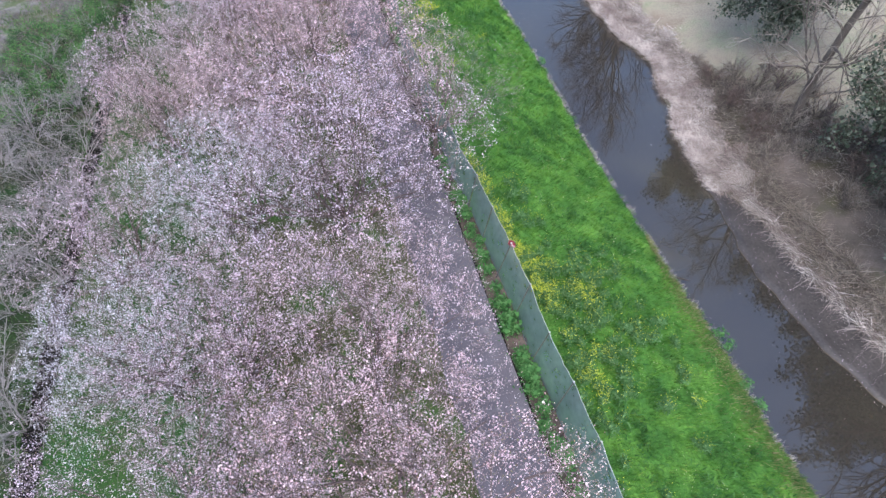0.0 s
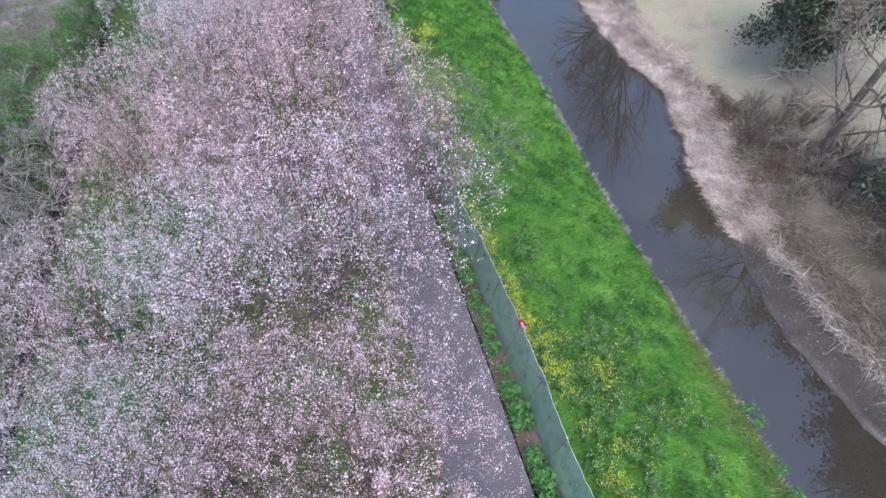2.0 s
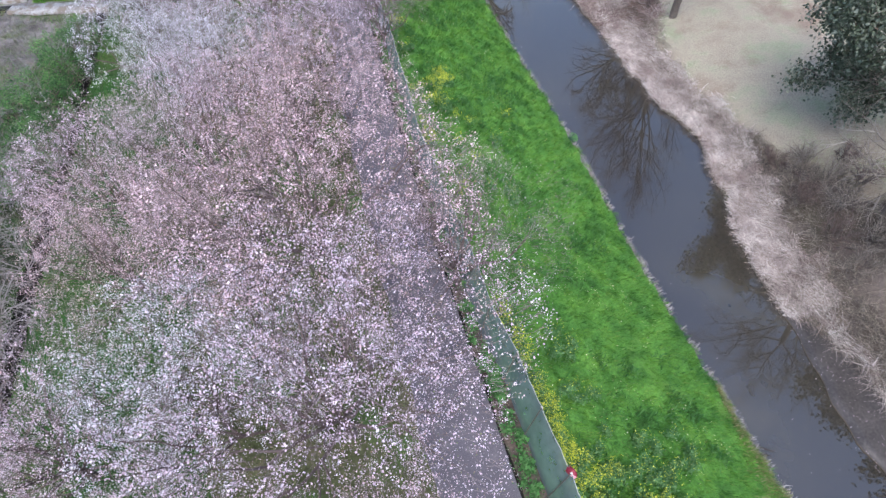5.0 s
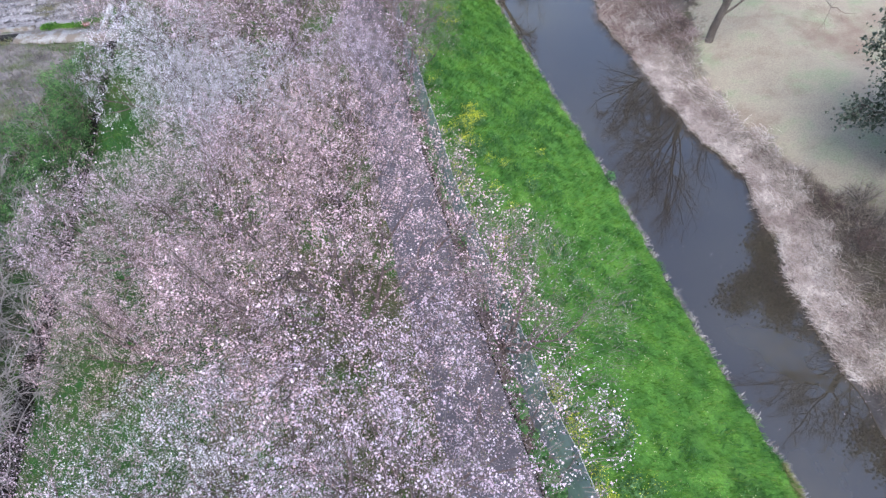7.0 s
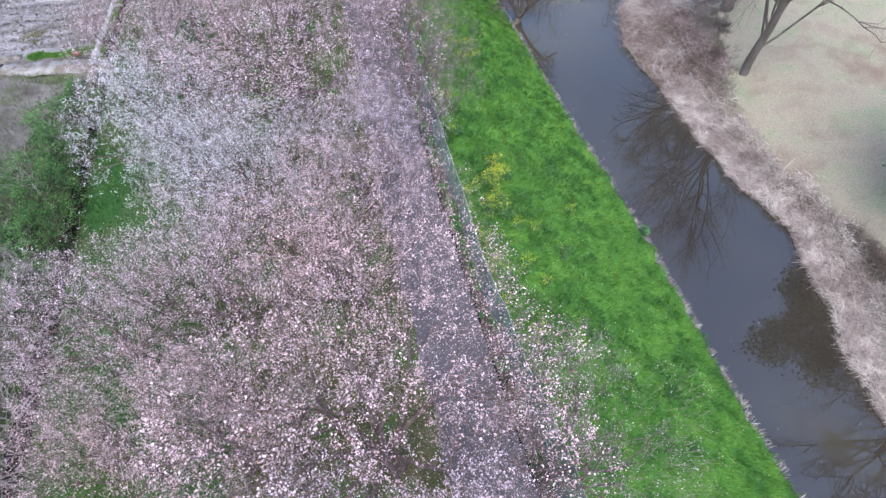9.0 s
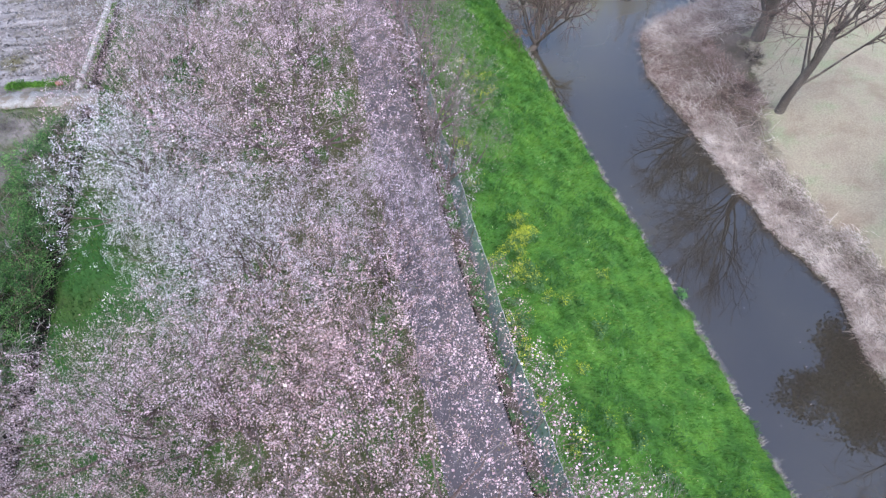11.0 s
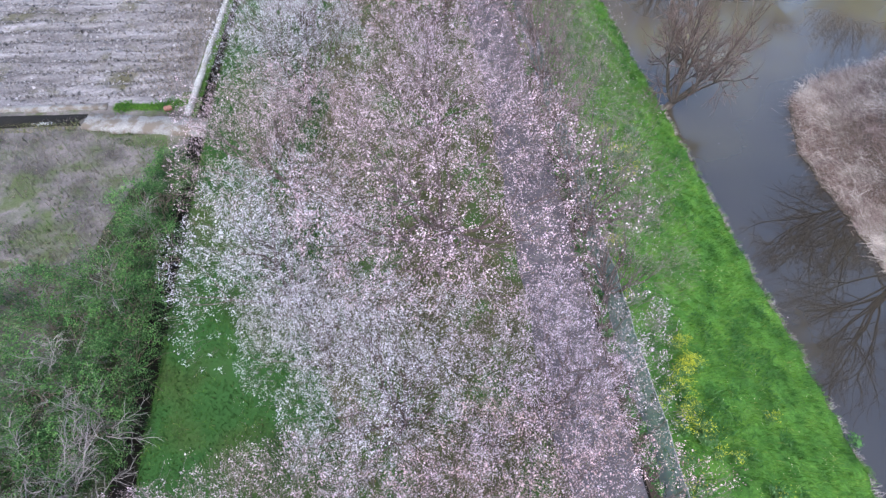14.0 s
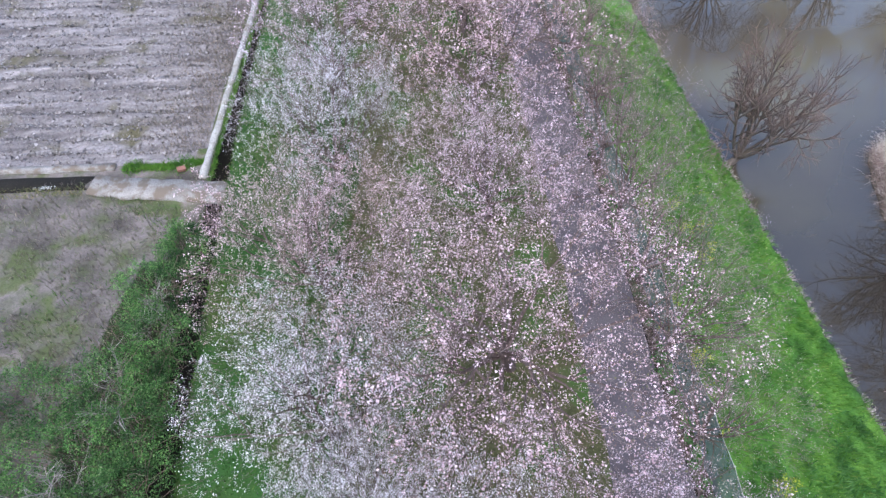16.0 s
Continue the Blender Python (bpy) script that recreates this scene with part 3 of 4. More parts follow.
def frames_at(r, n, up):
    """Random flat directions that face mostly upwards."""
    nrm = rand_dirs(r, n, up)
    u = np.cross(nrm, rand_dirs(r, n))
    u /= np.linalg.norm(u, axis=1)[:, None] + 1e-9
    return nrm, u, np.cross(nrm, u)


def blossom_mesh(r, P, Q, size, mats):
    """Open cupped flowers at P and half-open buds and old calyxes at Q, each a loose piece."""
    n, k = len(P), len(Q)
    nrm, u, v = frames_at(r, n, 0.9)
    s = (size[0] + (size[1] - size[0]) * r.random(n) ** 2.2)[:, None, None]
    jit = r.uniform(0.55, 1.3, (n, 4, 1))
    c, d = np.array((1.0, 0.0, -1.0, 0.0))[None, :, None], np.array((0.0, 1.0, 0.0, -1.0))[None, :, None]
    cup = np.array((0.4, 0.0, 0.4, 0.0))[None, :, None]
    V1 = P[:, None] + s * jit * (u[:, None] * c * 0.85 + v[:, None] * d) + s * cup * nrm[:, None]
    _, u, v = frames_at(r, k, 0.7)
    s = (size[0] * 1.1 + (size[1] - size[0]) * 0.75 * r.random(k))[:, None, None]
    jit = r.uniform(0.6, 1.45, (k, 3, 1))
    c, d = np.array((1.0, -0.5, -0.5))[None, :, None], np.array((0.0, 0.6, -0.6))[None, :, None]
    V2 = Q[:, None] + s * jit * (u[:, None] * c + v[:, None] * d)
    o = (np.arange(n) * 4)[:, None]
    F = np.concatenate([o + np.array((0, 1, 3)), o + np.array((1, 2, 3)), np.arange(k * 3).reshape(-1, 3) + n * 4])
    return mesh_np("cherry_blossom", np.concatenate([V1.reshape(-1, 3), V2.reshape(-1, 3)]), F, mats, np.repeat((0, 1), (2 * n, k)))


def spurs(r, n, radius, height):
    """Short fine shoots through the whole crown: their tips and their lines."""
    q, th = np.sqrt(r.random(n)), r.uniform(0, 2 * math.pi, n)
    ragged = 1 + 0.1 * np.sin(3 * th + r.uniform(0, 6)) + 0.08 * np.sin(7 * th + r.uniform(0, 6))
    x, y = q * np.cos(th), q * np.sin(th)
    thin = vnoise(x * radius, y * radius, 1.5, r.uniform(0, 9)) + 0.7 * vnoise(x * radius, y * radius, 3.4, r.uniform(0, 9))
    top = height * (0.52 + 0.45 * np.sqrt(np.clip(1 - (0.95 * q) ** 2, 0, 1)))
    tip = np.stack([x * radius * ragged, y * radius * ragged, top * (1 - 0.42 * r.random(n) ** 1.3)], -1)
    tip = tip[thin > -0.22 + 0.22 * r.normal(size=n)]
    root = tip * np.array((0.93, 0.93, 1.0)) - np.array((0, 0, 0.14)) + r.normal(0, 0.07, tip.shape)
    return tip, root


def cherry_tree(seed, white, flowers, buds, shoots, size=(0.013, 0.035), levels=(5, 5, 4), bunch_of=9):
    r = np.random.default_rng(seed)
    root = new("cherry_tree")
    wood, twig, outer = branching(r, 1.4, 0.16, 12, 1.02, 3.3, levels, lift=0.03, tops=5, thick=0.46, fine=0.5)
    outer = fitted(wood, twig, outer, 4.2, 6.0)
    tip, base = spurs(r, shoots, 4.55, 6.1)
    for a, b in zip(base, tip):
        twig.add((a, b), (0.0045, 0.003), 3)
    part("trunk", wood.mesh("cherry_trunk", M_BARK_CH), root)
    crown = tagged(part("crown", twig.mesh("cherry_crown", M_TWIG_CH, False), root), kind="stuff")
    line = along(r, outer, 60, 0.06)
    heart = np.concatenate([tip, line[r.permutation(len(line))[:len(tip)]]])
    heart = heart[r.permutation(len(heart))]
    # open flowers sit in tight bunches, buds and young leaves more loosely round them
    bunch = np.repeat(heart[:flowers // bunch_of], bunch_of, 0)
    open_ = bunch + r.normal(0, 0.065, bunch.shape)
    Q = heart[r.integers(0, len(heart), buds)] + r.normal(0, 0.11, (buds, 3))
    me = blossom_mesh(r, open_, Q, size, [M_WHITE, M_BUD_PALE] if white else [M_PINK, M_BUD])
    tagged(part("blossom", me, crown), kind="stuff")
    return root


PINKS = [cherry_tree(s, False, 19800, 20000, 3800) for s in (11, 12, 13)]
WHITES = [cherry_tree(s, True, 27000, 16500, 4000) for s in (21, 22)]
SPARSE = cherry_tree(31, False, 2700, 12500, 2400, (0.011, 0.027), (4, 5, 3), 3)
FAR = cherry_tree(14, False, 8400, 13000, 2600, (0.018, 0.05), (5, 4, 3))

# x, y, turn, width, height, kind (0 to 2 pink, 3 and 4 white, 5 sparse, 6 pink and farther off)
CHERRIES = [
    (-6.5, -13.0, 200, 1.0, 1.1, 1), (-0.8, -9.4, 100, 1.12, 1.05, 2), (-4.7, -8.6, 40, 0.8, 0.95, 0), (-4.5, -1.9, 120, 0.88, 1.0, 1), (-4.4, 5.0, 330, 0.8, 1.0, 3), (-6.9, -6.4, 10, 0.85, 1.05, 2),
    (-0.7, -3.4, 250, 1.08, 1.15, 0), (-7.9, -0.9, 300, 0.9, 1.1, 3), (-0.4, 3.2, 130, 1.12, 1.15, 1), (-9.0, 5.0, 140, 1.08, 1.15, 0),
    (0.3, 9.2, 190, 1.1, 1.12, 2), (-7.3, 11.6, 60, 0.86, 1.1, 0), (-4.3, 10.6, 310, 0.8, 1.0, 0), (-7.9, 16.0, 170, 0.72, 0.95, 2), (0.2, 15.2, 80, 1.12, 1.15, 0), (-3.9, 15.6, 110, 0.85, 1.0, 1), (4.3, 7.6, 30, 0.8, 0.95, 5),
    (-2.8, 20.3, 200, 0.98, 0.95, 3), (1.4, 19.4, 150, 0.72, 0.95, 1), (-6.3, 25.8, 100, 0.87, 1.1, 4), (-5.2, 22.8, 60, 0.7, 0.9, 3), (-0.2, 26.8, 220, 1.1, 1.12, 2),
    (-6.4, 31.4, 90, 0.92, 1.05, 1), (0.2, 33.2, 45, 1.1, 1.15, 0), (-6.0, 37.4, 180, 0.92, 1.1, 4), (0.7, 39.8, 300, 1.1, 1.15, 6),
    (-5.4, 43.6, 20, 0.9, 1.05, 6), (1.1, 46.6, 120, 1.1, 1.15, 6), (-4.8, 50.0, 250, 0.95, 1.05, 6), (1.7, 53.0, 75, 1.1, 1.15, 6), (-4.2, 56.5, 30, 0.95, 1.05, 6),
    (4.9, 23.6, 40, 0.66, 0.85, 5), (5.0, 26.6, 280, 0.74, 0.95, 5), (5.2, 29.6, 60, 0.78, 1.0, 5), (5.3, 32.6, 330, 0.78, 1.0, 5), (5.6, 35.8, 20, 0.8, 1.0, 5), (5.9, 39.2, 200, 0.8, 1.0, 5), (6.2, 42.8, 130, 0.84, 1.0, 5), (6.6, 47.4, 70, 0.9, 1.0, 5),
]
KINDS = PINKS + WHITES + [SPARSE, FAR]
LABELS = ["cherry tree in pale pink blossom on the grass levee", "cherry tree in white blossom on the grass levee", "thinly flowering cherry tree beside the footpath"]
used = set()
for x, y, turn, wide, high, kind in CHERRIES:
    m = pose(x, y, float(land(x, y)), 0, 0, turn) @ Matrix.Diagonal((wide, wide, high, 1))
    src = KINDS[kind]
    if kind in used:
        ob = copy_thing(src, m)
    else:
        ob = src
        ob.matrix_basis = m
        used.add(kind)
    tagged(ob, LABELS[0 if kind in (0, 1, 2, 6) else 1 if kind < 5 else 2], "tree", "cherry trees along the path")


def bare_tree(name, x, y, seed, height, radius, trunk_h, trunk_r, limbs, spread, lean, label, pale=True, levels=(6, 5, 4), lift=0.06, low=0.8, axis=None):
    r = np.random.default_rng(seed)
    root = new(name)
    wood, twig, outer = branching(r, trunk_h, trunk_r, limbs, spread, height * 0.4, levels, lean=lean, lift=lift, tops=3, low=low, axis=axis, thick=0.42)
    fitted(wood, twig, outer, radius, height)
    part("trunk", wood.mesh("bare_trunk", M_BARK), root)
    tagged(part("branchwork", twig.mesh("bare_twigs", M_TWIG_PALE if pale else M_TWIG, False), root), kind="stuff")
    root.matrix_basis = pose(x, y, float(land(x, y)))
    return tagged(root, label, "tree")


bare_tree("bare_tree", 25.8, 8.2, 41, 12.5, 5.6, 8.0, 0.27, 13, 1.1, (-0.03, 0.02, 0), "tall leafless tree with pale twigs on the reed bank", low=0.15, lift=0.02, levels=(7, 6, 5))
bare_tree("bare_tree", 26.0, 28.2, 42, 15.0, 5.6, 4.6, 0.24, 11, 0.75, (-0.12, 0.0, 0), "leafless tree with a thick trunk at the lawn's edge", pale=False, levels=(7, 6, 4), axis=(-0.05, -0.14, 1.0), low=0.3)
bare_tree("bare_tree", 28.5, 34.4, 43, 11.0, 5.2, 3.0, 0.28, 10, 0.7, (-0.05, 0.0, 0), "leafless tree with a forked trunk behind the reeds", pale=False, levels=(7, 6, 5), low=0.3)
bare_tree("bare_tree", 26.0, -8.0, 45, 11.0, 5.0, 3.0, 0.3, 8, 0.7, (0, 0, 0), "leafless tree on the reed bank beside the river", pale=False)
bare_tree("leaning_tree", 14.45, 39.2, 48, 7.8, 4.0, 1.5, 0.26, 9, 0.8, (1.0, 0.15, 0), "leafless willow leaning from the grass bank over the water", pale=False, lift=0.05, axis=(-0.08, 0.0, 1.0), levels=(6, 6, 5))


pond_tree = bare_tree("bare_tree", 21.0, 67.5, 61, 15.0, 5.2, 4.0, 0.32, 11, 0.8, (0, 0, 0), "leafless tree on the far bank of the pond", low=0.3, levels=(7, 6, 5))
for px, py, turn, size in ((28.5, 69.0, 70, 1.1), (36.0, 67.0, 160, 0.95), (43.0, 69.5, 250, 1.15), (51.0, 68.0, 20, 1.05), (15.5, 71.0, 110, 1.0), (59.0, 69.0, 300, 1.1)):
    copy_thing(pond_tree, pose(px, py, float(land(px, py)), 0, 0, turn) @ Matrix.Scale(size, 4))


def evergreen_tree(x, y, seed, height, radius, leaves, label):
    r = np.random.default_rng(seed)
    root = new("evergreen_tree")
    wood, twig, outer = branching(r, 1.2, 0.2, 10, 1.05, height * 0.42, (5, 4, 3), lift=0.06, tops=4)
    outer = fitted(wood, twig, outer, radius, height)
    part("trunk", wood.mesh("evergreen_trunk", M_BARK), root)
    tagged(part("branchwork", twig.mesh("evergreen_twigs", M_TWIG, False), root), kind="stuff")
    P = along(r, outer, 220, 0.32)
    P = P[r.permutation(len(P))[:leaves]]
    tagged(part("crown", rosettes("evergreen_crown", P, (0.05, 0.13), M_EVERGREEN, r, up=0.5), root), kind="stuff")
    root.matrix_basis = pose(x, y, float(land(x, y)))
    return tagged(root, label, "tree")


evergreen_tree(29.4, 14.4, 51, 11.0, 4.5, 60000, "dark broadleaved evergreen tree at the lawn's edge")
evergreen_tree(26.6, 2.8, 52, 7.4, 3.2, 24000, "dark green evergreen tree beside the reeds")
evergreen_tree(26.4, -4.2, 53, 10.5, 4.4, 34000, "tall dark evergreen tree on the river bank")


# ---- fence ----
def fence_foot(y):
    return float(np.interp(y, [-16, 2, 6, 15, 20, 26, 33, 62], [4.65, 4.65, 4.45, 4.47, 4.75, 5.0, 5.45, 6.7])) + 0.04 * math.sin(y * 2.1)


def fence():
    root = new("fence")
    r = np.random.default_rng(3)
    ys = np.arange(-15.2, 62, 1.88)
    feet, tops = [], []
    for y in ys:
        x = fence_foot(y)
        low = float(np.interp(y, [8, 12, 60], [1.0, 0.74, 0.8]))
        h = 1.72 * low + r.uniform(-0.07, 0.06)
        feet.append(np.array((x, y, 0.0)))
        tops.append(np.array((x + float(np.interp(y, [3, 6], [0.38, 0.28])) * low + r.uniform(-0.06, 0.06), y + r.uniform(-0.05, 0.05), h)))
    for f, t in zip(feet, tops):
        u = (t - f) / np.linalg.norm(t - f)
        tb = Tubes()
        tb.add([f - u * 0.15, f + u * 0.6, t - u * 0.02, t + u * 0.06, t + u * 0.062], [0.024, 0.024, 0.024, 0.024, 0.004], 8)
        post = part("post", tb.mesh("fence_post", M_STEEL), root)
        cp = Tubes()
        cp.add([t + u * 0.055, t + u * 0.06, t + u * 0.085, t + u * 0.092], [0.026, 0.031, 0.029, 0.006], 8)
        part("cap", cp.mesh("post_cap", M_PALE_CAP), post, "small pale plastic post cap")
    for i in range(len(ys) - 1):
        n, k = 9, 6
        V = []
        for a in range(n):
            s = a / (n - 1)
            for b in range(k):
                v = b / (k - 1)
                lo, hi = feet[i] * (1 - s) + feet[i + 1] * s, tops[i] * (1 - s) + tops[i + 1] * s
                p = lo * (1 - v) + hi * v
                sag = 4 * s * (1 - s)
                p = p + np.array((-0.06 * sag * math.sin(v * math.pi) + 0.012 * r.normal(), 0, -0.07 * sag * v + 0.02 * (1 - v)))
                V.append(p + np.array((0.03, 0, 0)))
        F = [(a * k + b, (a + 1) * k + b, (a + 1) * k + b + 1, a * k + b + 1) for a in range(n - 1) for b in range(k - 1)]
        net = part("net_panel", mesh_np("net_panel", V, F, [M_NET], smooth=True), root, "translucent blue-green mesh netting")
        tb = Tubes()
        tb.add([V[a * k + k - 1] for a in range(n)], [0.011] * n, 5)
        part("top_rope", tb.mesh("top_rope", M_ROPE), net, "pale rope along the net's top")
    return tagged(root, "blue-green net fence on thin metal posts along the footpath", "fence")


fence()


def red_bag():
    root = new("plastic_bag")
    r = np.random.default_rng(9)
    n, k = 14, 9
    V = []
    for a in range(n):
        th = 2 * math.pi * a / n
        for b in range(k):
            v = b / (k - 1)
            rad = 0.13 * math.sin(math.pi * min(v * 1.1, 1.0)) ** 0.6 * (1 + 0.25 * r.normal() * 0.6) + 0.015
            V.append((rad * math.cos(th) * 0.75, rad * math.sin(th) * 1.2, 0.3 * v - 0.05))
    F = [(a * k + b, (a + 1) % n * k + b, (a + 1) % n * k + b + 1, a * k + b + 1) for a in range(n) for b in range(k - 1)]
    idx = [1 if 3 <= i % (k - 1) <= 4 and (i // (k - 1)) % 7 < 3 else 0 for i in range(len(F))]
    part("bag", mesh_np("bag", V, F, [M_RED, M_PALE], idx), root)
    tb = Tubes()
    tb.add([(0.0, -0.03, -0.07), (0.05, 0.0, -0.03), (0.0, 0.05, 0.0), (-0.04, 0.0, -0.02)], [0.012] * 4, 5)
    part("knot", tb.mesh("bag_knot", M_RED), root)
    root.matrix_basis = pose(5.06, -0.1, 1.62, 12, 20, 30) @ Matrix.Scale(0.95, 4)
    return tagged(root, "crumpled red plastic bag tied to a fence post", "bag")


red_bag()


# ---- plants of the banks ----
def scatter(r, n, x0, x1, y0, y1):
    """Even random places between two lines that may follow y."""
    y = r.uniform(y0, y1, n)
    a = x0(y) if callable(x0) else x0
    b = x1(y) if callable(x1) else x1
    x = a + (b - a) * r.random(n)
    return x, y


def on_land(x, y, lift=0.0):
    return np.stack([x, y, land(x, y) + lift], -1)


def stuff(name, me, label, category):
    return tagged(new(name, me), label, category, kind="stuff")


r = np.random.default_rng(61)
x, y = scatter(r, 100000, lambda y: 4.9 + 0.85 * off(y), lambda y: water_left(y) + 0.02, -11, 52)
x, y = x + 0.16 * vnoise(x, y, 4.3, 21), y + 0.16 * vnoise(y, x, 4.9, 22)
x = np.minimum(x, water_left(y) + 0.02)
stuff("bank_grass", blades("bank_grass", on_land(x, y, -0.02), (0.18, 0.46), (0.012, 0.028), M_GRASS, r, 0.42, 0.3, way=(0.35, -0.42, 0)), "long bright green grass on the river bank", "grass")

x, y = scatter(r, 46000, lambda y: ditch_edge(y) + 0.1, -5.2, -9, 48)
keep = vnoise(x, y, 0.8, 8) > -0.45
stuff("levee_grass", blades("levee_grass", on_land(x, y, -0.02)[keep], (0.12, 0.34), (0.018, 0.042), M_LEVEE, r, 0.6, 0.3), "short green grass on the slope below the cherry trees", "grass")
x, y = scatter(r, 34000, -6.2, lambda y: PATH_IN - 0.1 + off(y), -9, 48)
keep = vnoise(x, y, 1.1, 8) > -0.3
stuff("worn_grass", blades("worn_grass", on_land(x, y, -0.02)[keep], (0.06, 0.18), (0.012, 0.03), M_WORNGRASS, r, 0.7, 0.3), "thin worn olive grass under the cherry trees", "grass")

# lush dark tufts that break up the bank
x, y = scatter(r, 420, lambda y: 5.6 + 0.85 * off(y), lambda y: water_left(y) - 0.3, -11, 50)
keep = vnoise(x, y, 0.55, 12) > 0.05
cx, cy = np.repeat(x[keep], 60), np.repeat(y[keep], 60)
sp = np.repeat(r.uniform(0.12, 0.4, keep.sum()), 60)
cx, cy = cx + r.normal(0, 1, len(cx)) * sp, cy + r.normal(0, 1, len(cy)) * sp
stuff("weed_tufts", blades("weed_tufts", on_land(cx, cy, 0), (0.2, 0.5), (0.02, 0.05), M_WEED, r, 0.6, 0.3), "darker lush weeds standing in the bank grass", "weeds")

# tiny pale-yellow flowers on thin stalks, thinly strewn over the bank
x, y = scatter(r, 2600, lambda y: 5.5 + 0.85 * off(y), lambda y: water_left(y) - 0.2, -11, 46)
keep = vnoise(x, y, 0.9, 31) + 0.6 * vnoise(x, y, 2.7, 32) > 0.25
cx, cy = np.repeat(x[keep], 3), np.repeat(y[keep], 3)
P = on_land(cx + r.normal(0, 0.1, len(cx)), cy + r.normal(0, 0.1, len(cy)), 0.0)
P[:, 2] += r.uniform(0.35, 0.6, len(P))
stuff("bank_flowers", rosettes("bank_flowers", P, (0.012, 0.024), M_CRESS, r, up=1.5), "tiny pale-yellow wild flowers scattered through the bank grass", "flowers")

# dry grass towards the water's edge
y = r.uniform(-11, 3, 5200)
x = water_left(y) - np.abs(r.normal(0, 0.75, 5200)) * sstep(4, -4, y)
stuff("dry_grass", blades("dry_grass", on_land(x, y, -0.02), (0.15, 0.4), (0.012, 0.026), M_DRYGRASS, r, 0.6, 0.35, way=(0.5, -0.3, 0)), "olive and straw-coloured grass above the water's edge", "grass")

# dry sedge hanging over the water's edge
y = r.uniform(-11, 50, 7500)
keep = vnoise(y, y * 0.4, 1.9, 2) + 0.5 * vnoise(y, y, 0.5, 9) > -0.25
y = y[keep]
x = water_left(y) + r.normal(0.02, 0.07, len(y))
stuff("edge_sedge", blades("edge_sedge", np.stack([x, y, np.full(len(y), -4.3)], -1), (0.2, 0.5), (0.01, 0.022), M_STUBBLE, r, 0.7, 0.5, way=(0.5, 0, 0)), "dry straw-coloured sedge at the water's edge", "sedge")


def reeds(name, n, d0, d1, y0, y1, length, lean, flat, mat, label, seed):
    r = np.random.default_rng(seed)
    x, y = scatter(r, n, lambda y: water_right(y) + d0 + 2.0 * sstep(7, 0, y), lambda y: water_right(y) + np.minimum(d1, lawn_from(y)), y0, y1)
    lift = 0.35 * np.clip(0.4 + vnoise(x, y, 2.6, seed), 0, 1) * r.random(n)
    return stuff(name, blades(name, on_land(x, y, 0.02) + np.stack([0 * x, 0 * x, lift], -1), length, (0.008, 0.02), mat, r, lean, 0.12, flat=flat), label, "reeds")


r = np.random.default_rng(71)
rag = lambda y: water_right(y) + 0.12 + 0.16 * vnoise(y, 0.5 * y, 3.1, 41)
x, y = scatter(r, 6000, rag, lambda y: water_right(y) + 2.7 + 0.5 * vnoise(y, 0.3 * y, 1.2, 42), 5.0, 41.2)
keep = vnoise(x, y, 1.1, 43) + 0.6 * vnoise(x, y, 3.1, 44) + r.normal(0, 0.3, 6000) > -1.1 + 1.45 * sstep(26.5, 32, y)
x, y = x[keep], y[keep]
th = r.normal(2.9, 1.1, len(x))
way = np.stack([np.cos(th) * 0.8, np.sin(th) * 0.8, -0.3 + 0 * th], -1)
x, y, way = np.repeat(x, 12), np.repeat(y, 12), np.repeat(way, 12, 0)
x, y = x + r.normal(0, 0.12, len(x)), y + r.normal(0, 0.12, len(y))
x = np.maximum(x, rag(y))
stuff("reeds", blades("reeds", on_land(x, y, 0.0) + np.stack([0 * x, 0 * x, 0.22 * r.random(len(x))], -1), (0.15, 0.65), (0.01, 0.024), M_REED, r, 0.35, 0.12, way=way, flat=0.6), "flattened tangle of pale dry reeds along the far bank", "reeds")
x, y = scatter(r, 1100, rag, lambda y: water_right(y) + 2.6, 5.0, 41.2)
stuff("reeds", blades("reeds", on_land(x, y, 0.1), (0.6, 1.3), (0.01, 0.02), M_REED, r, 0.5, 0.2, flat=0.5), "longer stray reed stems above the flattened ones", "reeds")
reeds("reeds", 9000, 1.7, 3.6, -9, 36.0, (0.4, 1.2), 0.35, 0.9, M_REED_BROWN, "brown reed stems lying behind the pale ones", 72)
reeds("reeds", 2200, 0.5, 2.0, -9, 6.5, (0.5, 1.4), 0.4, 1.1, M_REED, "thin pale reeds over the muddy shore", 75)
reeds("reeds", 7000, 0.2, 3.2, -9, 7, (0.4, 1.2), 0.35, 1.0, M_REED_BROWN, "brown reed stems on the muddy shore", 76)
reeds("reed_litter", 8000, 3.0, 8.5, -9, 16, (0.3, 0.9), 0.4, 0.9, M_REED_BROWN, "sparse dead stems in the brush above the bank", 74)
reeds("reeds", 12500, 0.15, 4.6, 28.5, 41.3, (0.35, 1.1), 0.45, 0.85, M_REED_ROSE, "pinkish-brown fallen reeds and litter on the point", 77)
reeds("reeds", 1700, -0.3, 4.2, 26, 41.3, (0.7, 1.6), 0.6, 0.6, M_REED, "long bent straw stems sprawling over the point", 78)
r = np.random.default_rng(73)
x, y = scatter(r, 12000, 23.5, 36.0, 36.0, 40.9)
stuff("reeds", blades("reeds", on_land(x, y, 0.1), (0.5, 1.5), (0.008, 0.02), M_REED, r, 0.4, 0.15, flat=0.9), "dry reeds on the point beside the pond", "reeds")


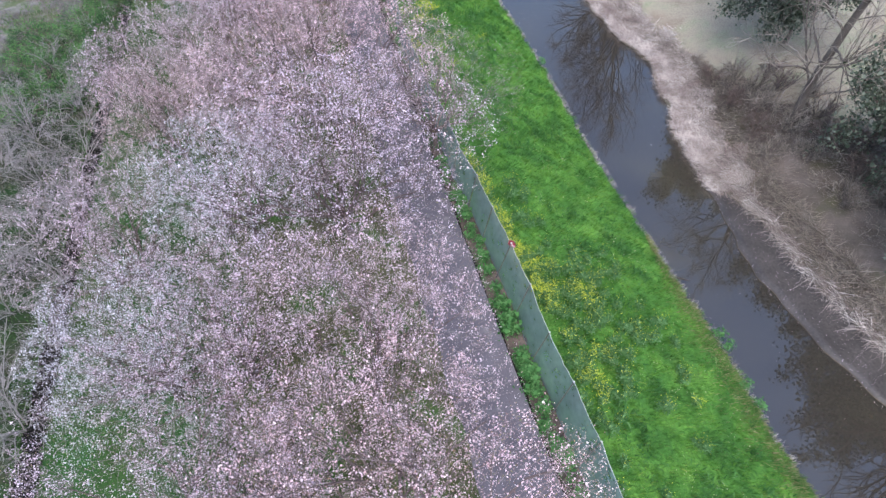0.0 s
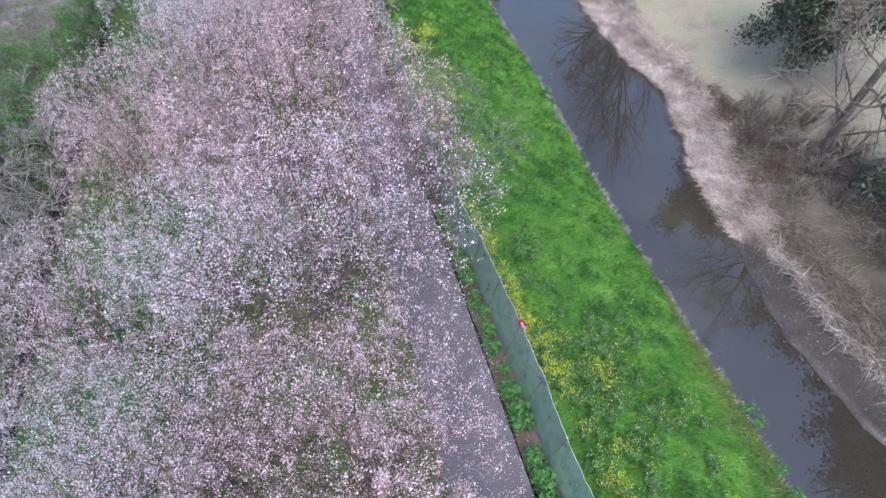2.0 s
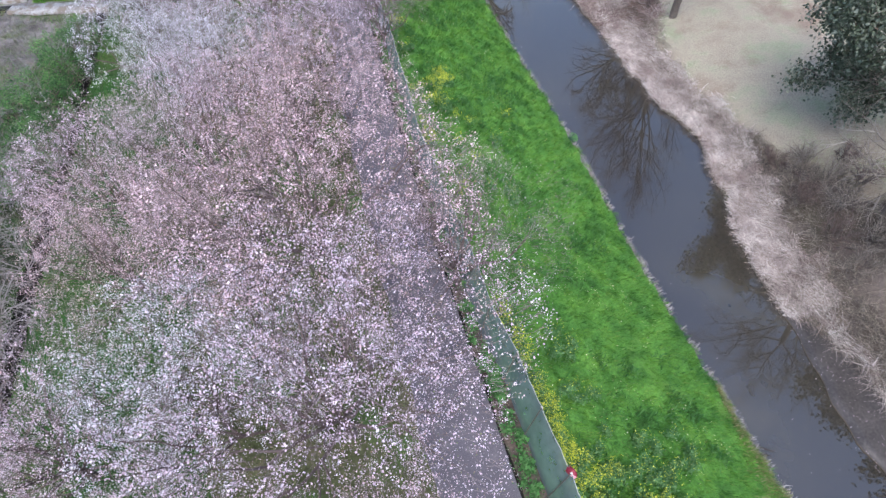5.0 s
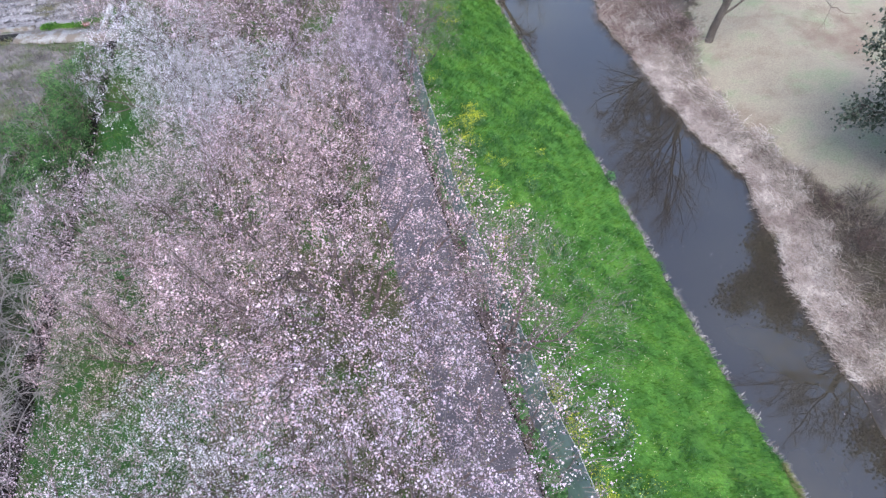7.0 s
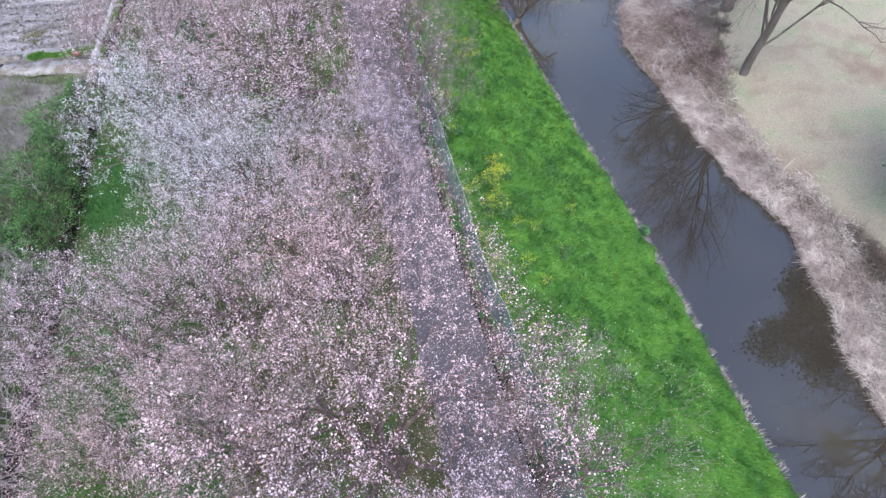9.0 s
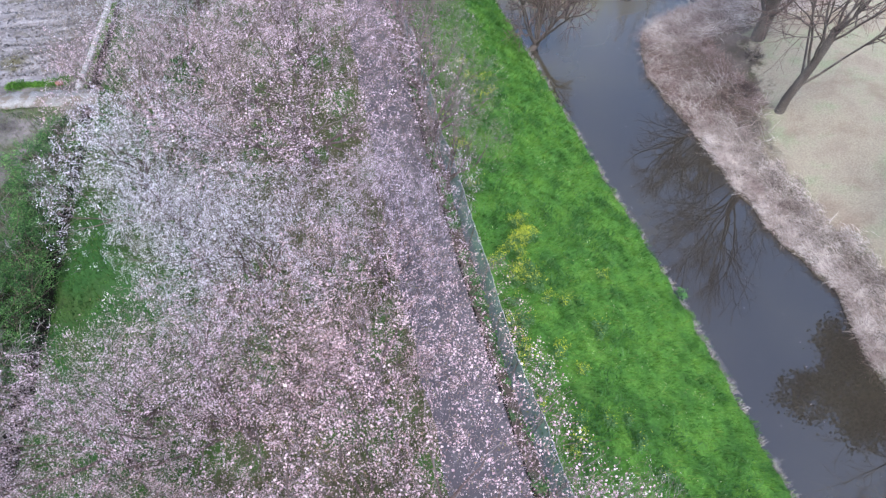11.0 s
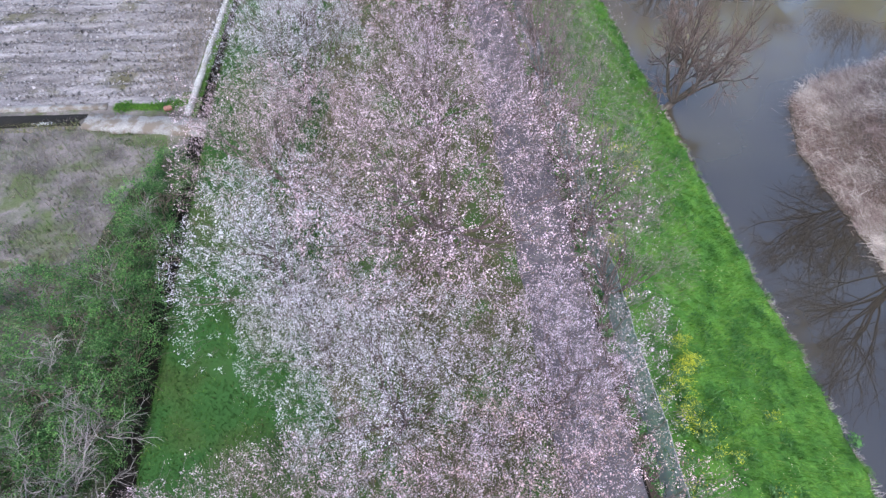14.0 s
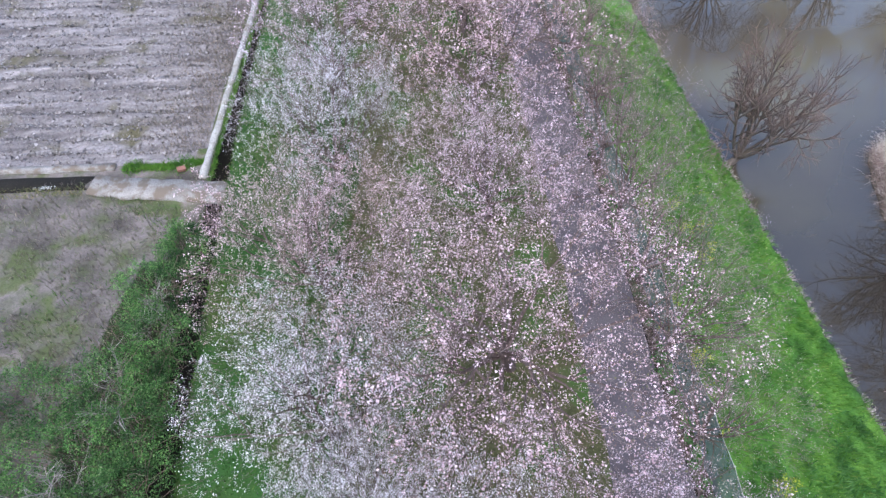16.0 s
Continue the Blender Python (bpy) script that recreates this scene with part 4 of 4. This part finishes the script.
def brush(x, y, seed, height, radius, pale, label):
    """A low leafless shrub of many stems."""
    r = np.random.default_rng(seed)
    root = new("bare_shrub")
    wood, twig = Tubes(), Tubes()
    for i in range(16):
        a, rr = r.uniform(0, 2 * math.pi), r.uniform(0, 0.25) * radius
        lean = r.uniform(0.1, 0.8)
        p0 = np.array((rr * math.cos(a), rr * math.sin(a), -0.1))
        d = np.array((math.cos(a) * math.sin(lean), math.sin(a) * math.sin(lean), math.cos(lean)))
        pts, _ = bend(r, p0, d, height * r.uniform(0.7, 1.1), 5, 0.14, 0.0)
        wood.add(pts, np.linspace(0.03, 0.011, 6), 5)
        for _ in range(16):
            q = r.uniform(0.3, 1) * 4.99
            i0 = int(q)
            b0 = pts[i0] + (pts[i0 + 1] - pts[i0]) * (q - i0)
            dd = pts[i0 + 1] - pts[i0]
            tp, _ = bend(r, b0, sprout(r, dd / np.linalg.norm(dd), 0.7), height * r.uniform(0.2, 0.45), 3, 0.2, 0.0)
            twig.add(tp, (0.012, 0.01, 0.008, 0.005), 3)
    tagged(part("stem", wood.mesh("shrub_stems", M_BARK), root), kind="stuff")
    tagged(part("branchwork", twig.mesh("shrub_twigs", M_TWIG_PALE if pale else M_TWIG, False), root), kind="stuff")
    root.matrix_basis = pose(x, y, float(land(x, y)))
    return tagged(root, label, "shrub")


BRUSH = [(24.6, 9.4, 1.6), (25.8, 5.6, 1.5), (24.0, 5.0, 1.2), (26.4, 10.6, 1.6), (23.8, 1.8, 1.2), (25.2, 2.6, 1.4), (24.3, 12.0, 1.2),
         (25.4, 30.2, 0.7), (27.2, 33.0, 0.8), (24.0, 13.6, 1.0), (25.2, 13.0, 1.2), (23.4, 10.8, 1.2), (25.4, 11.4, 1.4), (23.2, 8.0, 1.3), (24.4, 7.2, 1.5),
         (26.6, 7.6, 1.5), (27.4, 9.2, 1.4), (27.0, 4.2, 1.5), (22.9, 6.2, 1.2), (26.8, 12.2, 1.3), (24.8, 0.6, 1.3)]
for i, (bx, by, bh) in enumerate(BRUSH):
    brush(bx, by, 100 + i, bh, 1.2, i % 2 == 0, "low brown leafless brush behind the reeds")


def arching_shrub(x, y, seed, height):
    """A few pale arching limbs with bent side shoots."""
    r = np.random.default_rng(seed)
    root = new("bare_shrub")
    shoots = Tubes()
    for i in range(9):
        a, lean = r.uniform(0, 2 * math.pi), r.uniform(0.25, 0.9)
        d = np.array((math.cos(a) * math.sin(lean), math.sin(a) * math.sin(lean), math.cos(lean)))
        pts, _ = bend(r, (0.12 * math.cos(a), 0.12 * math.sin(a), -0.1), d, height * r.uniform(0.9, 1.4), 7, 0.17, -0.1)
        limb = Tubes()
        limb.add(pts, np.linspace(0.026, 0.009, 8), 6)
        part("limb", limb.mesh("shrub_limb", M_GREYWOOD), root)
        for _ in range(16):
            q = r.uniform(0.25, 1) * 6.99
            i0 = int(q)
            b0 = pts[i0] + (pts[i0 + 1] - pts[i0]) * (q - i0)
            dd = pts[i0 + 1] - pts[i0]
            tp, td = bend(r, b0, sprout(r, dd / np.linalg.norm(dd), 0.8), height * r.uniform(0.2, 0.5), 4, 0.22, -0.03)
            shoots.add(tp, (0.011, 0.009, 0.008, 0.006, 0.004), 3)
            for p in tp[1:4]:
                t2, _ = bend(r, p, sprout(r, td, 0.8), height * r.uniform(0.08, 0.2), 2, 0.2, 0.0)
                shoots.add(t2, (0.006, 0.005, 0.003), 3)
    tagged(part("branchwork", shoots.mesh("shrub_shoots", M_GREYWOOD, False), root), kind="stuff")
    root.matrix_basis = pose(x, y, float(land(x, y)))
    return tagged(root, "pale grey leafless shrub with arching limbs beside the ditch", "shrub", "bare shrubs by the ditch")


LEFT_BRUSH = [(-13.2, 18.8, 2.2), (-14.6, 17.0, 2.4), (-12.9, 15.8, 2.1), (-13.6, 13.6, 2.3), (-15.0, 14.6, 2.2), (-12.9, 11.2, 2.2), (-14.4, 10.0, 2.4), (-13.0, 7.2, 2.2),
              (-14.8, 6.0, 2.2), (-12.9, 3.6, 2.1), (-16.4, 19.4, 2.2), (-16.6, 12.0, 2.4), (-13.4, 0.2, 2.1), (-17.2, 16.2, 2.2), (-13.6, 28.8, 1.9), (-15.4, 25.0, 1.8), (-13.1, 32.4, 1.5),
              (-14.0, 20.6, 2.2), (-15.8, 18.4, 2.3), (-14.2, 12.2, 2.2), (-15.4, 8.4, 2.2), (-16.2, 21.8, 2.0), (-13.4, 22.6, 1.9), (-17.8, 14.2, 2.2), (-14.6, 2.0, 2.1)]
for i, (bx, by, bh) in enumerate(LEFT_BRUSH):
    arching_shrub(bx - 0.6, by, 140 + i, bh)


def bramble(x, y, seed, rx, ry, h, leaves):
    """A mound of leafy brambles over a tangle of stems."""
    r = np.random.default_rng(seed)
    root = new("bramble_bush")
    th = r.uniform(0, 2 * math.pi, leaves)
    q = np.sqrt(r.random(leaves))
    px, py = q * np.cos(th), q * np.sin(th)
    dome = np.sqrt(np.clip(1 - q ** 2, 0, 1)) ** 0.8
    lump = 1 + 0.6 * vnoise(px * rx, py * ry, 3.2, seed) + 0.4 * vnoise(px * rx, py * ry, 7.5, seed + 1)
    pz = h * dome * lump * (1 - 0.28 * r.random(leaves) ** 2)
    wob = 1 + 0.18 * np.sin(3 * th + seed) + 0.1 * np.sin(7 * th + 2 * seed)
    P = np.stack([px * rx * wob, py * ry * wob, pz], -1)
    # arching leafy sprays over a thinner cover of single leaves
    n = leaves // 9
    p0 = P[:n]
    d = np.stack([np.cos(th[:n]), np.sin(th[:n]), 0.7 + 0 * th[:n]], -1) + r.normal(0, 0.45, (n, 3))
    d /= np.linalg.norm(d, axis=1)[:, None]
    ln = r.uniform(0.3, 0.65, n)
    side = np.cross(d, (0, 0, 1.0))
    rows = []
    for k in range(9):
        u = (k + 1) / 9
        rows.append(p0 + d * (ln * u)[:, None] + side * (0.055 * (1.15 - u) * (-1) ** k) + np.array((0, 0, -0.3)) * (ln * u ** 2)[:, None])
    P = np.concatenate([P[n:n + leaves // 4]] + rows)
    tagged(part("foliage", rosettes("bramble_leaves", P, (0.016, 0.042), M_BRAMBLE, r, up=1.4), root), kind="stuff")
    tb = Tubes()
    for _ in range(44):
        a = r.uniform(0, 2 * math.pi)
        b = r.uniform(0.1, 0.8)
        p0 = np.array((b * rx * math.cos(a), b * ry * math.sin(a), 0.0))
        d = np.array((math.cos(a + r.normal()) * 0.5, math.sin(a + r.normal()) * 0.5, 1.0))
        pts, _ = bend(r, p0, d / np.linalg.norm(d), h * r.uniform(1.1, 1.9), 6, 0.25, -0.09)
        tb.add(pts, np.linspace(0.016, 0.006, 7), 4)
    tagged(part("stem_tangle", tb.mesh("bramble_stems", M_TWIG), root), kind="stuff")
    root.matrix_basis = pose(x, y, float(land(x, y)) - 0.05)
    return tagged(root, "mound of fresh green brambles beside the ditch", "bush", "brambles along the ditch")


BRAMBLES = [(-13.6, 33.2, 1.6, 1.5, 1.1), (-13.2, 30.6, 1.5, 1.7, 1.4), (-14.4, 28.6, 2.0, 1.8, 1.5), (-13.2, 27.0, 1.4, 1.8, 1.5), (-15.6, 26.4, 2.0, 1.9, 1.4),
            (-13.4, 24.4, 1.5, 1.8, 1.5), (-15.6, 23.4, 1.9, 1.9, 1.3), (-17.6, 28.6, 1.8, 1.7, 0.9), (-18.6, 24.6, 2.0, 2.0, 1.1), (-12.9, 35.6, 1.0, 1.1, 0.8), (-16.2, 20.6, 1.6, 1.8, 1.0), (-18.4, 21.2, 1.8, 1.8, 1.0), (-13.9, 21.8, 1.6, 1.4, 0.8)]
for i, (bx, by, rx, ry, h) in enumerate(BRAMBLES):
    bramble(bx - 0.35, by + 0.4, 170 + i, rx, ry, h * 0.95, 8000)


def rape_plant(seed, flowers):
    """A flowering rape plant: stalks, leaves and a yellow head."""
    r = np.random.default_rng(seed)
    root = new("rape_plant")
    tb, heads, green = Tubes(), [], []
    for _ in range(12):
        a, s = r.uniform(0, 2 * math.pi), r.uniform(0.05, 0.45)
        d = np.array((math.cos(a) * math.sin(s), math.sin(a) * math.sin(s), math.cos(s)))
        pts, _ = bend(r, (0, 0, -0.05), d, r.uniform(0.6, 0.95), 4, 0.08, 0.0)
        tb.add(pts, np.linspace(0.012, 0.005, 5), 4)
        heads.append(pts[-1] + r.normal(0, 0.07, (flowers // 12, 3)))
        green.append(pts[2] + r.normal(0, 0.1, (14, 3)))
    stalk = part("stalk", tb.mesh("rape_stalks", M_WEED), root)
    tagged(part("foliage", rosettes("rape_leaves", np.concatenate(green), (0.03, 0.08), M_RAPELEAF, r), stalk), kind="stuff")
    tagged(part("flower_head", rosettes("rape_flowers", np.concatenate(heads), (0.012, 0.024), M_RAPE, r, up=1.0), stalk), kind="stuff")
    return root


r = np.random.default_rng(81)
# stretches where rape stands: x, y, spread across, spread along, number, share of full heads
STANDS = [(5.6, 5.2, 0.14, 0.7, 11, 0.9), (5.65, 3.4, 0.14, 0.5, 9, 0.7), (5.75, 1.8, 0.16, 0.8, 13, 0.9), (6.0, 0.0, 0.24, 0.7, 16, 0.85), (6.3, -1.6, 0.4, 0.8, 9, 0.45), (7.6, 0.4, 0.6, 1.2, 13, 0.2),
          (7.8, -1.6, 0.5, 0.9, 8, 0.3), (7.3, -3.9, 0.1, 0.1, 1, 1.0), (8.4, -1.0, 0.9, 1.5, 26, 0.06), (7.4, -3.8, 0.7, 1.4, 16, 0.1), (9.8, -2.6, 0.9, 1.6, 16, 0.0), (9.0, -6.0, 1.2, 1.6, 16, 0.05), (6.3, -5.0, 0.5, 1.6, 14, 0.25), (7.0, 3.2, 0.4, 1.5, 8, 0.2), (5.6, 17.0, 0.25, 1.4, 10, 0.5), (6.5, 19.6, 0.4, 0.9, 13, 0.6),
          (7.3, 21.4, 0.3, 0.45, 10, 0.9), (5.9, 12.5, 0.4, 2.0, 9, 0.3), (8.2, 15.0, 0.9, 3.0, 8, 0.2), (5.9, 26.0, 0.5, 2.0, 10, 0.4), (8.2, 31.5, 0.8, 1.6, 10, 0.4), (9.2, 33.5, 0.7, 1.4, 9, 0.5),
          (7.0, 40.0, 0.8, 3.0, 10, 0.4), (10.3, 19.5, 0.1, 0.1, 1, 0.8)]
FULL, THIN = rape_plant(82, 240), rape_plant(83, 24)
first = {0: True, 1: True}
for sx, sy, wx_, wy_, n, share in STANDS:
    for _ in range(n):
        px, py = sx + r.normal(0, wx_), sy + r.normal(0, wy_)
        k = 0 if r.random() < share else 1
        m = pose(px, py, float(land(px, py)), 0, 0, r.uniform(0, 360)) @ Matrix.Scale(r.uniform(0.8, 1.2), 4)
        src = (FULL, THIN)[k]
        ob = src if first[k] else copy_thing(src, m)
        if first[k]:
            src.matrix_basis, first[k] = m, False
        tagged(ob, ("rape plant in full yellow flower by the fence", "leafy rape plant with few yellow flowers")[k], "plant", "rape plants on the bank")


def weed(seed):
    r = np.random.default_rng(seed)
    root = new("leafy_weed")
    P = r.normal(0, 1, (110, 3)) * np.array((0.16, 0.16, 0.1)) + np.array((0, 0, 0.22))
    P[:, 2] = np.abs(P[:, 2])
    tagged(part("foliage", rosettes("weed_leaves", P, (0.03, 0.08), M_WEED, r, up=1.2), root), kind="stuff")
    tb = Tubes()
    for _ in range(6):
        pts, _ = bend(r, (0, 0, -0.03), rand_dirs(r, 1, 2.0)[0], 0.32, 3, 0.1, 0)
        tb.add(pts, (0.01, 0.008, 0.006, 0.004), 4)
    part("stem_cluster", tb.mesh("weed_stems", M_WEED), root)
    return root


WEED = weed(91)
lead = True
EDGE = [(14.25, -3.0), (14.3, -3.6), (13.95, -5.4), (13.95, -6.3), (14.45, 18.6)]
for i in range(145):
    py = r.uniform(-9, 8) if i < 84 else r.uniform(8, 45)
    px = 4.36 + 0.92 * float(off(py)) + r.normal(0, 0.1)
    if i >= 140:
        px, py = EDGE[i - 140]
    m = pose(px, py, max(float(land(px, py)), -4.3), 0, 0, r.uniform(0, 360)) @ Matrix.Scale(r.uniform(0.6, 1.3) if i < 140 else 1.15, 4)
    ob = WEED if lead else copy_thing(WEED, m)
    if lead:
        WEED.matrix_basis, lead = m, False
    tagged(ob, "leafy green weed in the verge below the fence" if i < 140 else "leafy green plant hanging over the water's edge", "plant", "weeds in the verge" if i < 140 else "plants at the water")

# fallen petals on the path, verge and grass
y = r.uniform(-10, 50, 11000)
x = 1.5 + off(y) + 3.0 * r.random(11000) ** 1.4
keep = r.random(11000) > 0.45 * sstep(16, 26, y)
x, y = x[keep], y[keep]
x2, y2 = scatter(r, 12000, -9.0, lambda y: PATH_IN + off(y), -10, 48)
P = on_land(np.concatenate([x, x2]), np.concatenate([y, y2]), 0.012)
stuff("fallen_petals", rosettes("fallen_petals", P, (0.01, 0.025), M_PETAL, r, up=6.0, cup=0.15), "pale pink cherry petals strewn over path and grass", "petals")
x, y = scatter(r, 150, lambda y: water_left(y) + 0.4, lambda y: water_right(y) + 0.3, -10, 55)
xs, ys_ = scatter(r, 500, lambda y: water_right(y) - 0.3, lambda y: water_right(y) + 1.6, -9, 6)
stuff("floating_petals", rosettes("floating_petals", np.stack([np.concatenate([x, xs]), np.concatenate([y, ys_]), np.full(len(x) + len(xs), WATER + 0.06)], -1),
                                  (0.01, 0.024), M_PETAL, r, up=9.0, cup=0.1), "petals and flecks drifting on the water", "petals")


def driftwood():
    root = new("driftwood")
    tb = Tubes()
    pts, _ = bend(np.random.default_rng(5), (0, 0, 0), (0.85, -0.45, -0.1), 0.95, 6, 0.06, 0)
    tb.add(pts, (0.05, 0.055, 0.05, 0.045, 0.04, 0.03, 0.012), 7)
    part("log", tb.mesh("driftwood_log", M_DARKWOOD), root)
    root.matrix_basis = pose(13.9, 0.55, -4.3)
    return tagged(root, "short dark piece of driftwood jutting over the water", "driftwood")


driftwood()

# grass hanging over both lips of the ditch
y = r.uniform(-8, 56, 9000)
side = r.random(9000) < 0.5
x = ditch_edge(y) + np.where(side, 0.05, -1.05) + r.normal(0, 0.06, 9000)
stuff("ditch_grass", blades("ditch_grass", np.stack([x, y, np.where(side, land(ditch_edge(y) + 0.1, y), -3.43)], -1), (0.15, 0.4), (0.014, 0.03), M_LEVEE, r, 0.8, 0.45), "dark grass hanging over the ditch's edges", "grass")


# ---- beyond the ditch: culvert, kerb path and channel ----
def slab_mesh(name, a, b, width, thick, mat, n=10, seed=1, wob=0.05):
    """A weathered strip from a to b with uneven edges."""
    r = np.random.default_rng(seed)
    a, b = np.array(a, float), np.array(b, float)
    d = (b - a) / np.linalg.norm(b - a)
    s = np.array((-d[1], d[0], 0))
    V, F = [], []
    for i in range(n + 1):
        p = a + (b - a) * i / n
        w1, w2 = width / 2 + r.normal(0, wob), width / 2 + r.normal(0, wob)
        for q, z in ((p + s * w1, 0), (p + s * (w1 - 0.02), thick), (p - s * (w2 - 0.02), thick), (p - s * w2, 0)):
            V.append((q[0], q[1], q[2] + z))
    for i in range(n):
        o = i * 4
        F += [(o + k, o + k + 1, o + k + 5, o + k + 4) for k in range(3)]
    F += [(3, 2, 1, 0), (n * 4, n * 4 + 1, n * 4 + 2, n * 4 + 3)]
    return mesh_np(name, V, F, [mat])


tagged(new("culvert_deck", slab_mesh("culvert_deck", (-18.5, 40.65, -3.45), (-11.7, 39.25, -3.4), 1.3, 0.2, M_CONCRETE, 14, 3, 0.04)), "cracked pale concrete culvert deck over the ditch", "concrete slab", kind="structure")
tagged(new("kerb_path", slab_mesh("kerb_path", (-13.05, 40.5, -3.4), (-10.95, 62.0, -3.4), 0.36, 0.16, M_KERB, 40, 4, 0.02)), "narrow pale concrete edging beside the field", "kerb", kind="structure")
tagged(new("channel_wall", slab_mesh("channel_wall", (-40, 43.6, -3.5), (-17.6, 41.9, -3.5), 0.4, 0.22, M_CONCRETE, 20, 5, 0.02)), "mossy concrete wall of an irrigation channel", "channel wall", kind="structure")
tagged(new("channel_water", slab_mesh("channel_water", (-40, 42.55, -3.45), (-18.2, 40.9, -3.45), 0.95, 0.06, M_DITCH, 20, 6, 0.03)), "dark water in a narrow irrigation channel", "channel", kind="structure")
r = np.random.default_rng(95)
x = r.uniform(-17.2, -13.0, 3800)
y = 41.75 + r.normal(0, 0.24, 3800) * (0.8 + 0.5 * vnoise(x, 0 * x, 2.2, 18))
x2, y2 = scatter(r, 5000, lambda y: -12.7 + 0.1 * (y - 40), lambda y: ditch_edge(y) - 1.0, 40.5, 58)
stuff("field_edge_grass", blades("field_edge_grass", on_land(np.concatenate([x, x2]), np.concatenate([y, y2]), -0.02), (0.15, 0.35), (0.015, 0.03), M_GRASS, r, 0.6, 0.3),
      "bright green grass along the field's edge", "grass")
x, y = scatter(r, 46000, -30.0, lambda y: ditch_edge(y) - 1.1, 14, 41)
keep = vnoise(x, y, 0.5, 15) > -0.5
stuff("rough_grass", blades("rough_grass", on_land(x, y, -0.02)[keep], (0.15, 0.45), (0.012, 0.03), M_ROUGHGRASS, r, 0.8, 0.3), "tussocky greyish rough grass beyond the ditch", "grass")
x, y = scatter(r, 30000, -30.0, lambda y: ditch_edge(y) - 1.1, 19, 40)
keep = vnoise(x, y, 0.45, 61) + 0.7 * vnoise(x, y, 1.3, 62) > 0.45
stuff("pasture_tufts", blades("pasture_tufts", on_land(x, y, -0.02)[keep], (0.15, 0.4), (0.014, 0.032), M_LEVEE, r, 0.7, 0.35), "olive green tufts in the rough pasture", "grass")
x, y = scatter(r, 15000, lambda y: -18.5 + 0.1 * (y - 42), lambda y: -13.3 + 0.1 * (y - 42), 42.6, 62)
keep = r.random(len(x)) < np.clip((x + 18.5 - 0.1 * (y - 42)) / 5.0, 0, 1) ** 1.6
stuff("dry_weeds", blades("dry_weeds", on_land(x, y, -0.02)[keep], (0.2, 0.55), (0.012, 0.028), M_REED_BROWN, r, 0.7, 0.25), "brown dead weeds along the field's edge", "weeds")
x, y = scatter(r, 15000, -36.0, lambda y: -13.6 + 0.1 * (y - 42), 42.5, 62)
y = y + 0.2 * np.sin(2 * math.pi * (y + 0.1 * x) / 1.1)
stuff("soil_clods", rosettes("soil_clods", on_land(x, y, 0.03), (0.04, 0.13), M_CLOD, r, up=1.4, cup=0.6), "grey clods of soil along the furrows of the field", "soil")
x = r.normal(-20.75, 0.24, 70)
y = 41.05 - 0.076 * (x + 20.2) - 0.28 + r.normal(0, 0.05, 70)
stuff("foam", rosettes("foam", np.stack([x, y, np.full(70, -3.36)], -1), (0.02, 0.06), M_FOAM, r, up=5.0, cup=0.2), "white foam where the channel's water breaks", "foam")
x, y = scatter(r, 3600, -36.0, -18.8, -0.3, 0.35)
y = y + 40.35 - 0.076 * (x + 18.8)
stuff("channel_grass", blades("channel_grass", on_land(x, y, -0.02), (0.1, 0.3), (0.014, 0.03), M_DRYGRASS, r, 0.6, 0.3), "olive grass along the channel's lip", "grass")
x, y = scatter(r, 26000, -36.0, -13.8, 43, 62)
y = y + 0.22 * np.sin(2 * math.pi * (y + 0.1 * x) / 1.1)
stuff("stubble", blades("stubble", on_land(x, y, 0.0), (0.05, 0.16), (0.012, 0.03), M_STUBBLE, r, 0.9, 0.2), "pale stubble on the ploughed field", "stubble")
x, y = scatter(r, 9000, -20.0, lambda y: ditch_edge(y) - 1.1, -8, 35)
keep = vnoise(x, y, 0.7, 19) > -0.25
stuff("shrub_grass", blades("shrub_grass", on_land(x, y, -0.02)[keep], (0.15, 0.5), (0.014, 0.03), M_LEVEE, r, 0.7, 0.35), "dark rank grass under the shrubs by the ditch", "grass")
tb = bmesh.new()
bmesh.ops.create_cube(tb, size=1.0)
bmesh.ops.bevel(tb, geom=tb.edges[:], offset=0.08, segments=2, affect="EDGES")
bmesh.ops.scale(tb, vec=(0.42, 0.3, 0.14), verts=tb.verts)
me = bpy.data.meshes.new("clay_block")
tb.to_mesh(me)
me.materials.append(M_TILE)
ob = new("clay_block", me)
ob.matrix_basis = pose(-14.2, 41.3, -3.34, 4, 6, 20)
tagged(ob, "orange clay block lying in the field-edge grass", "block")
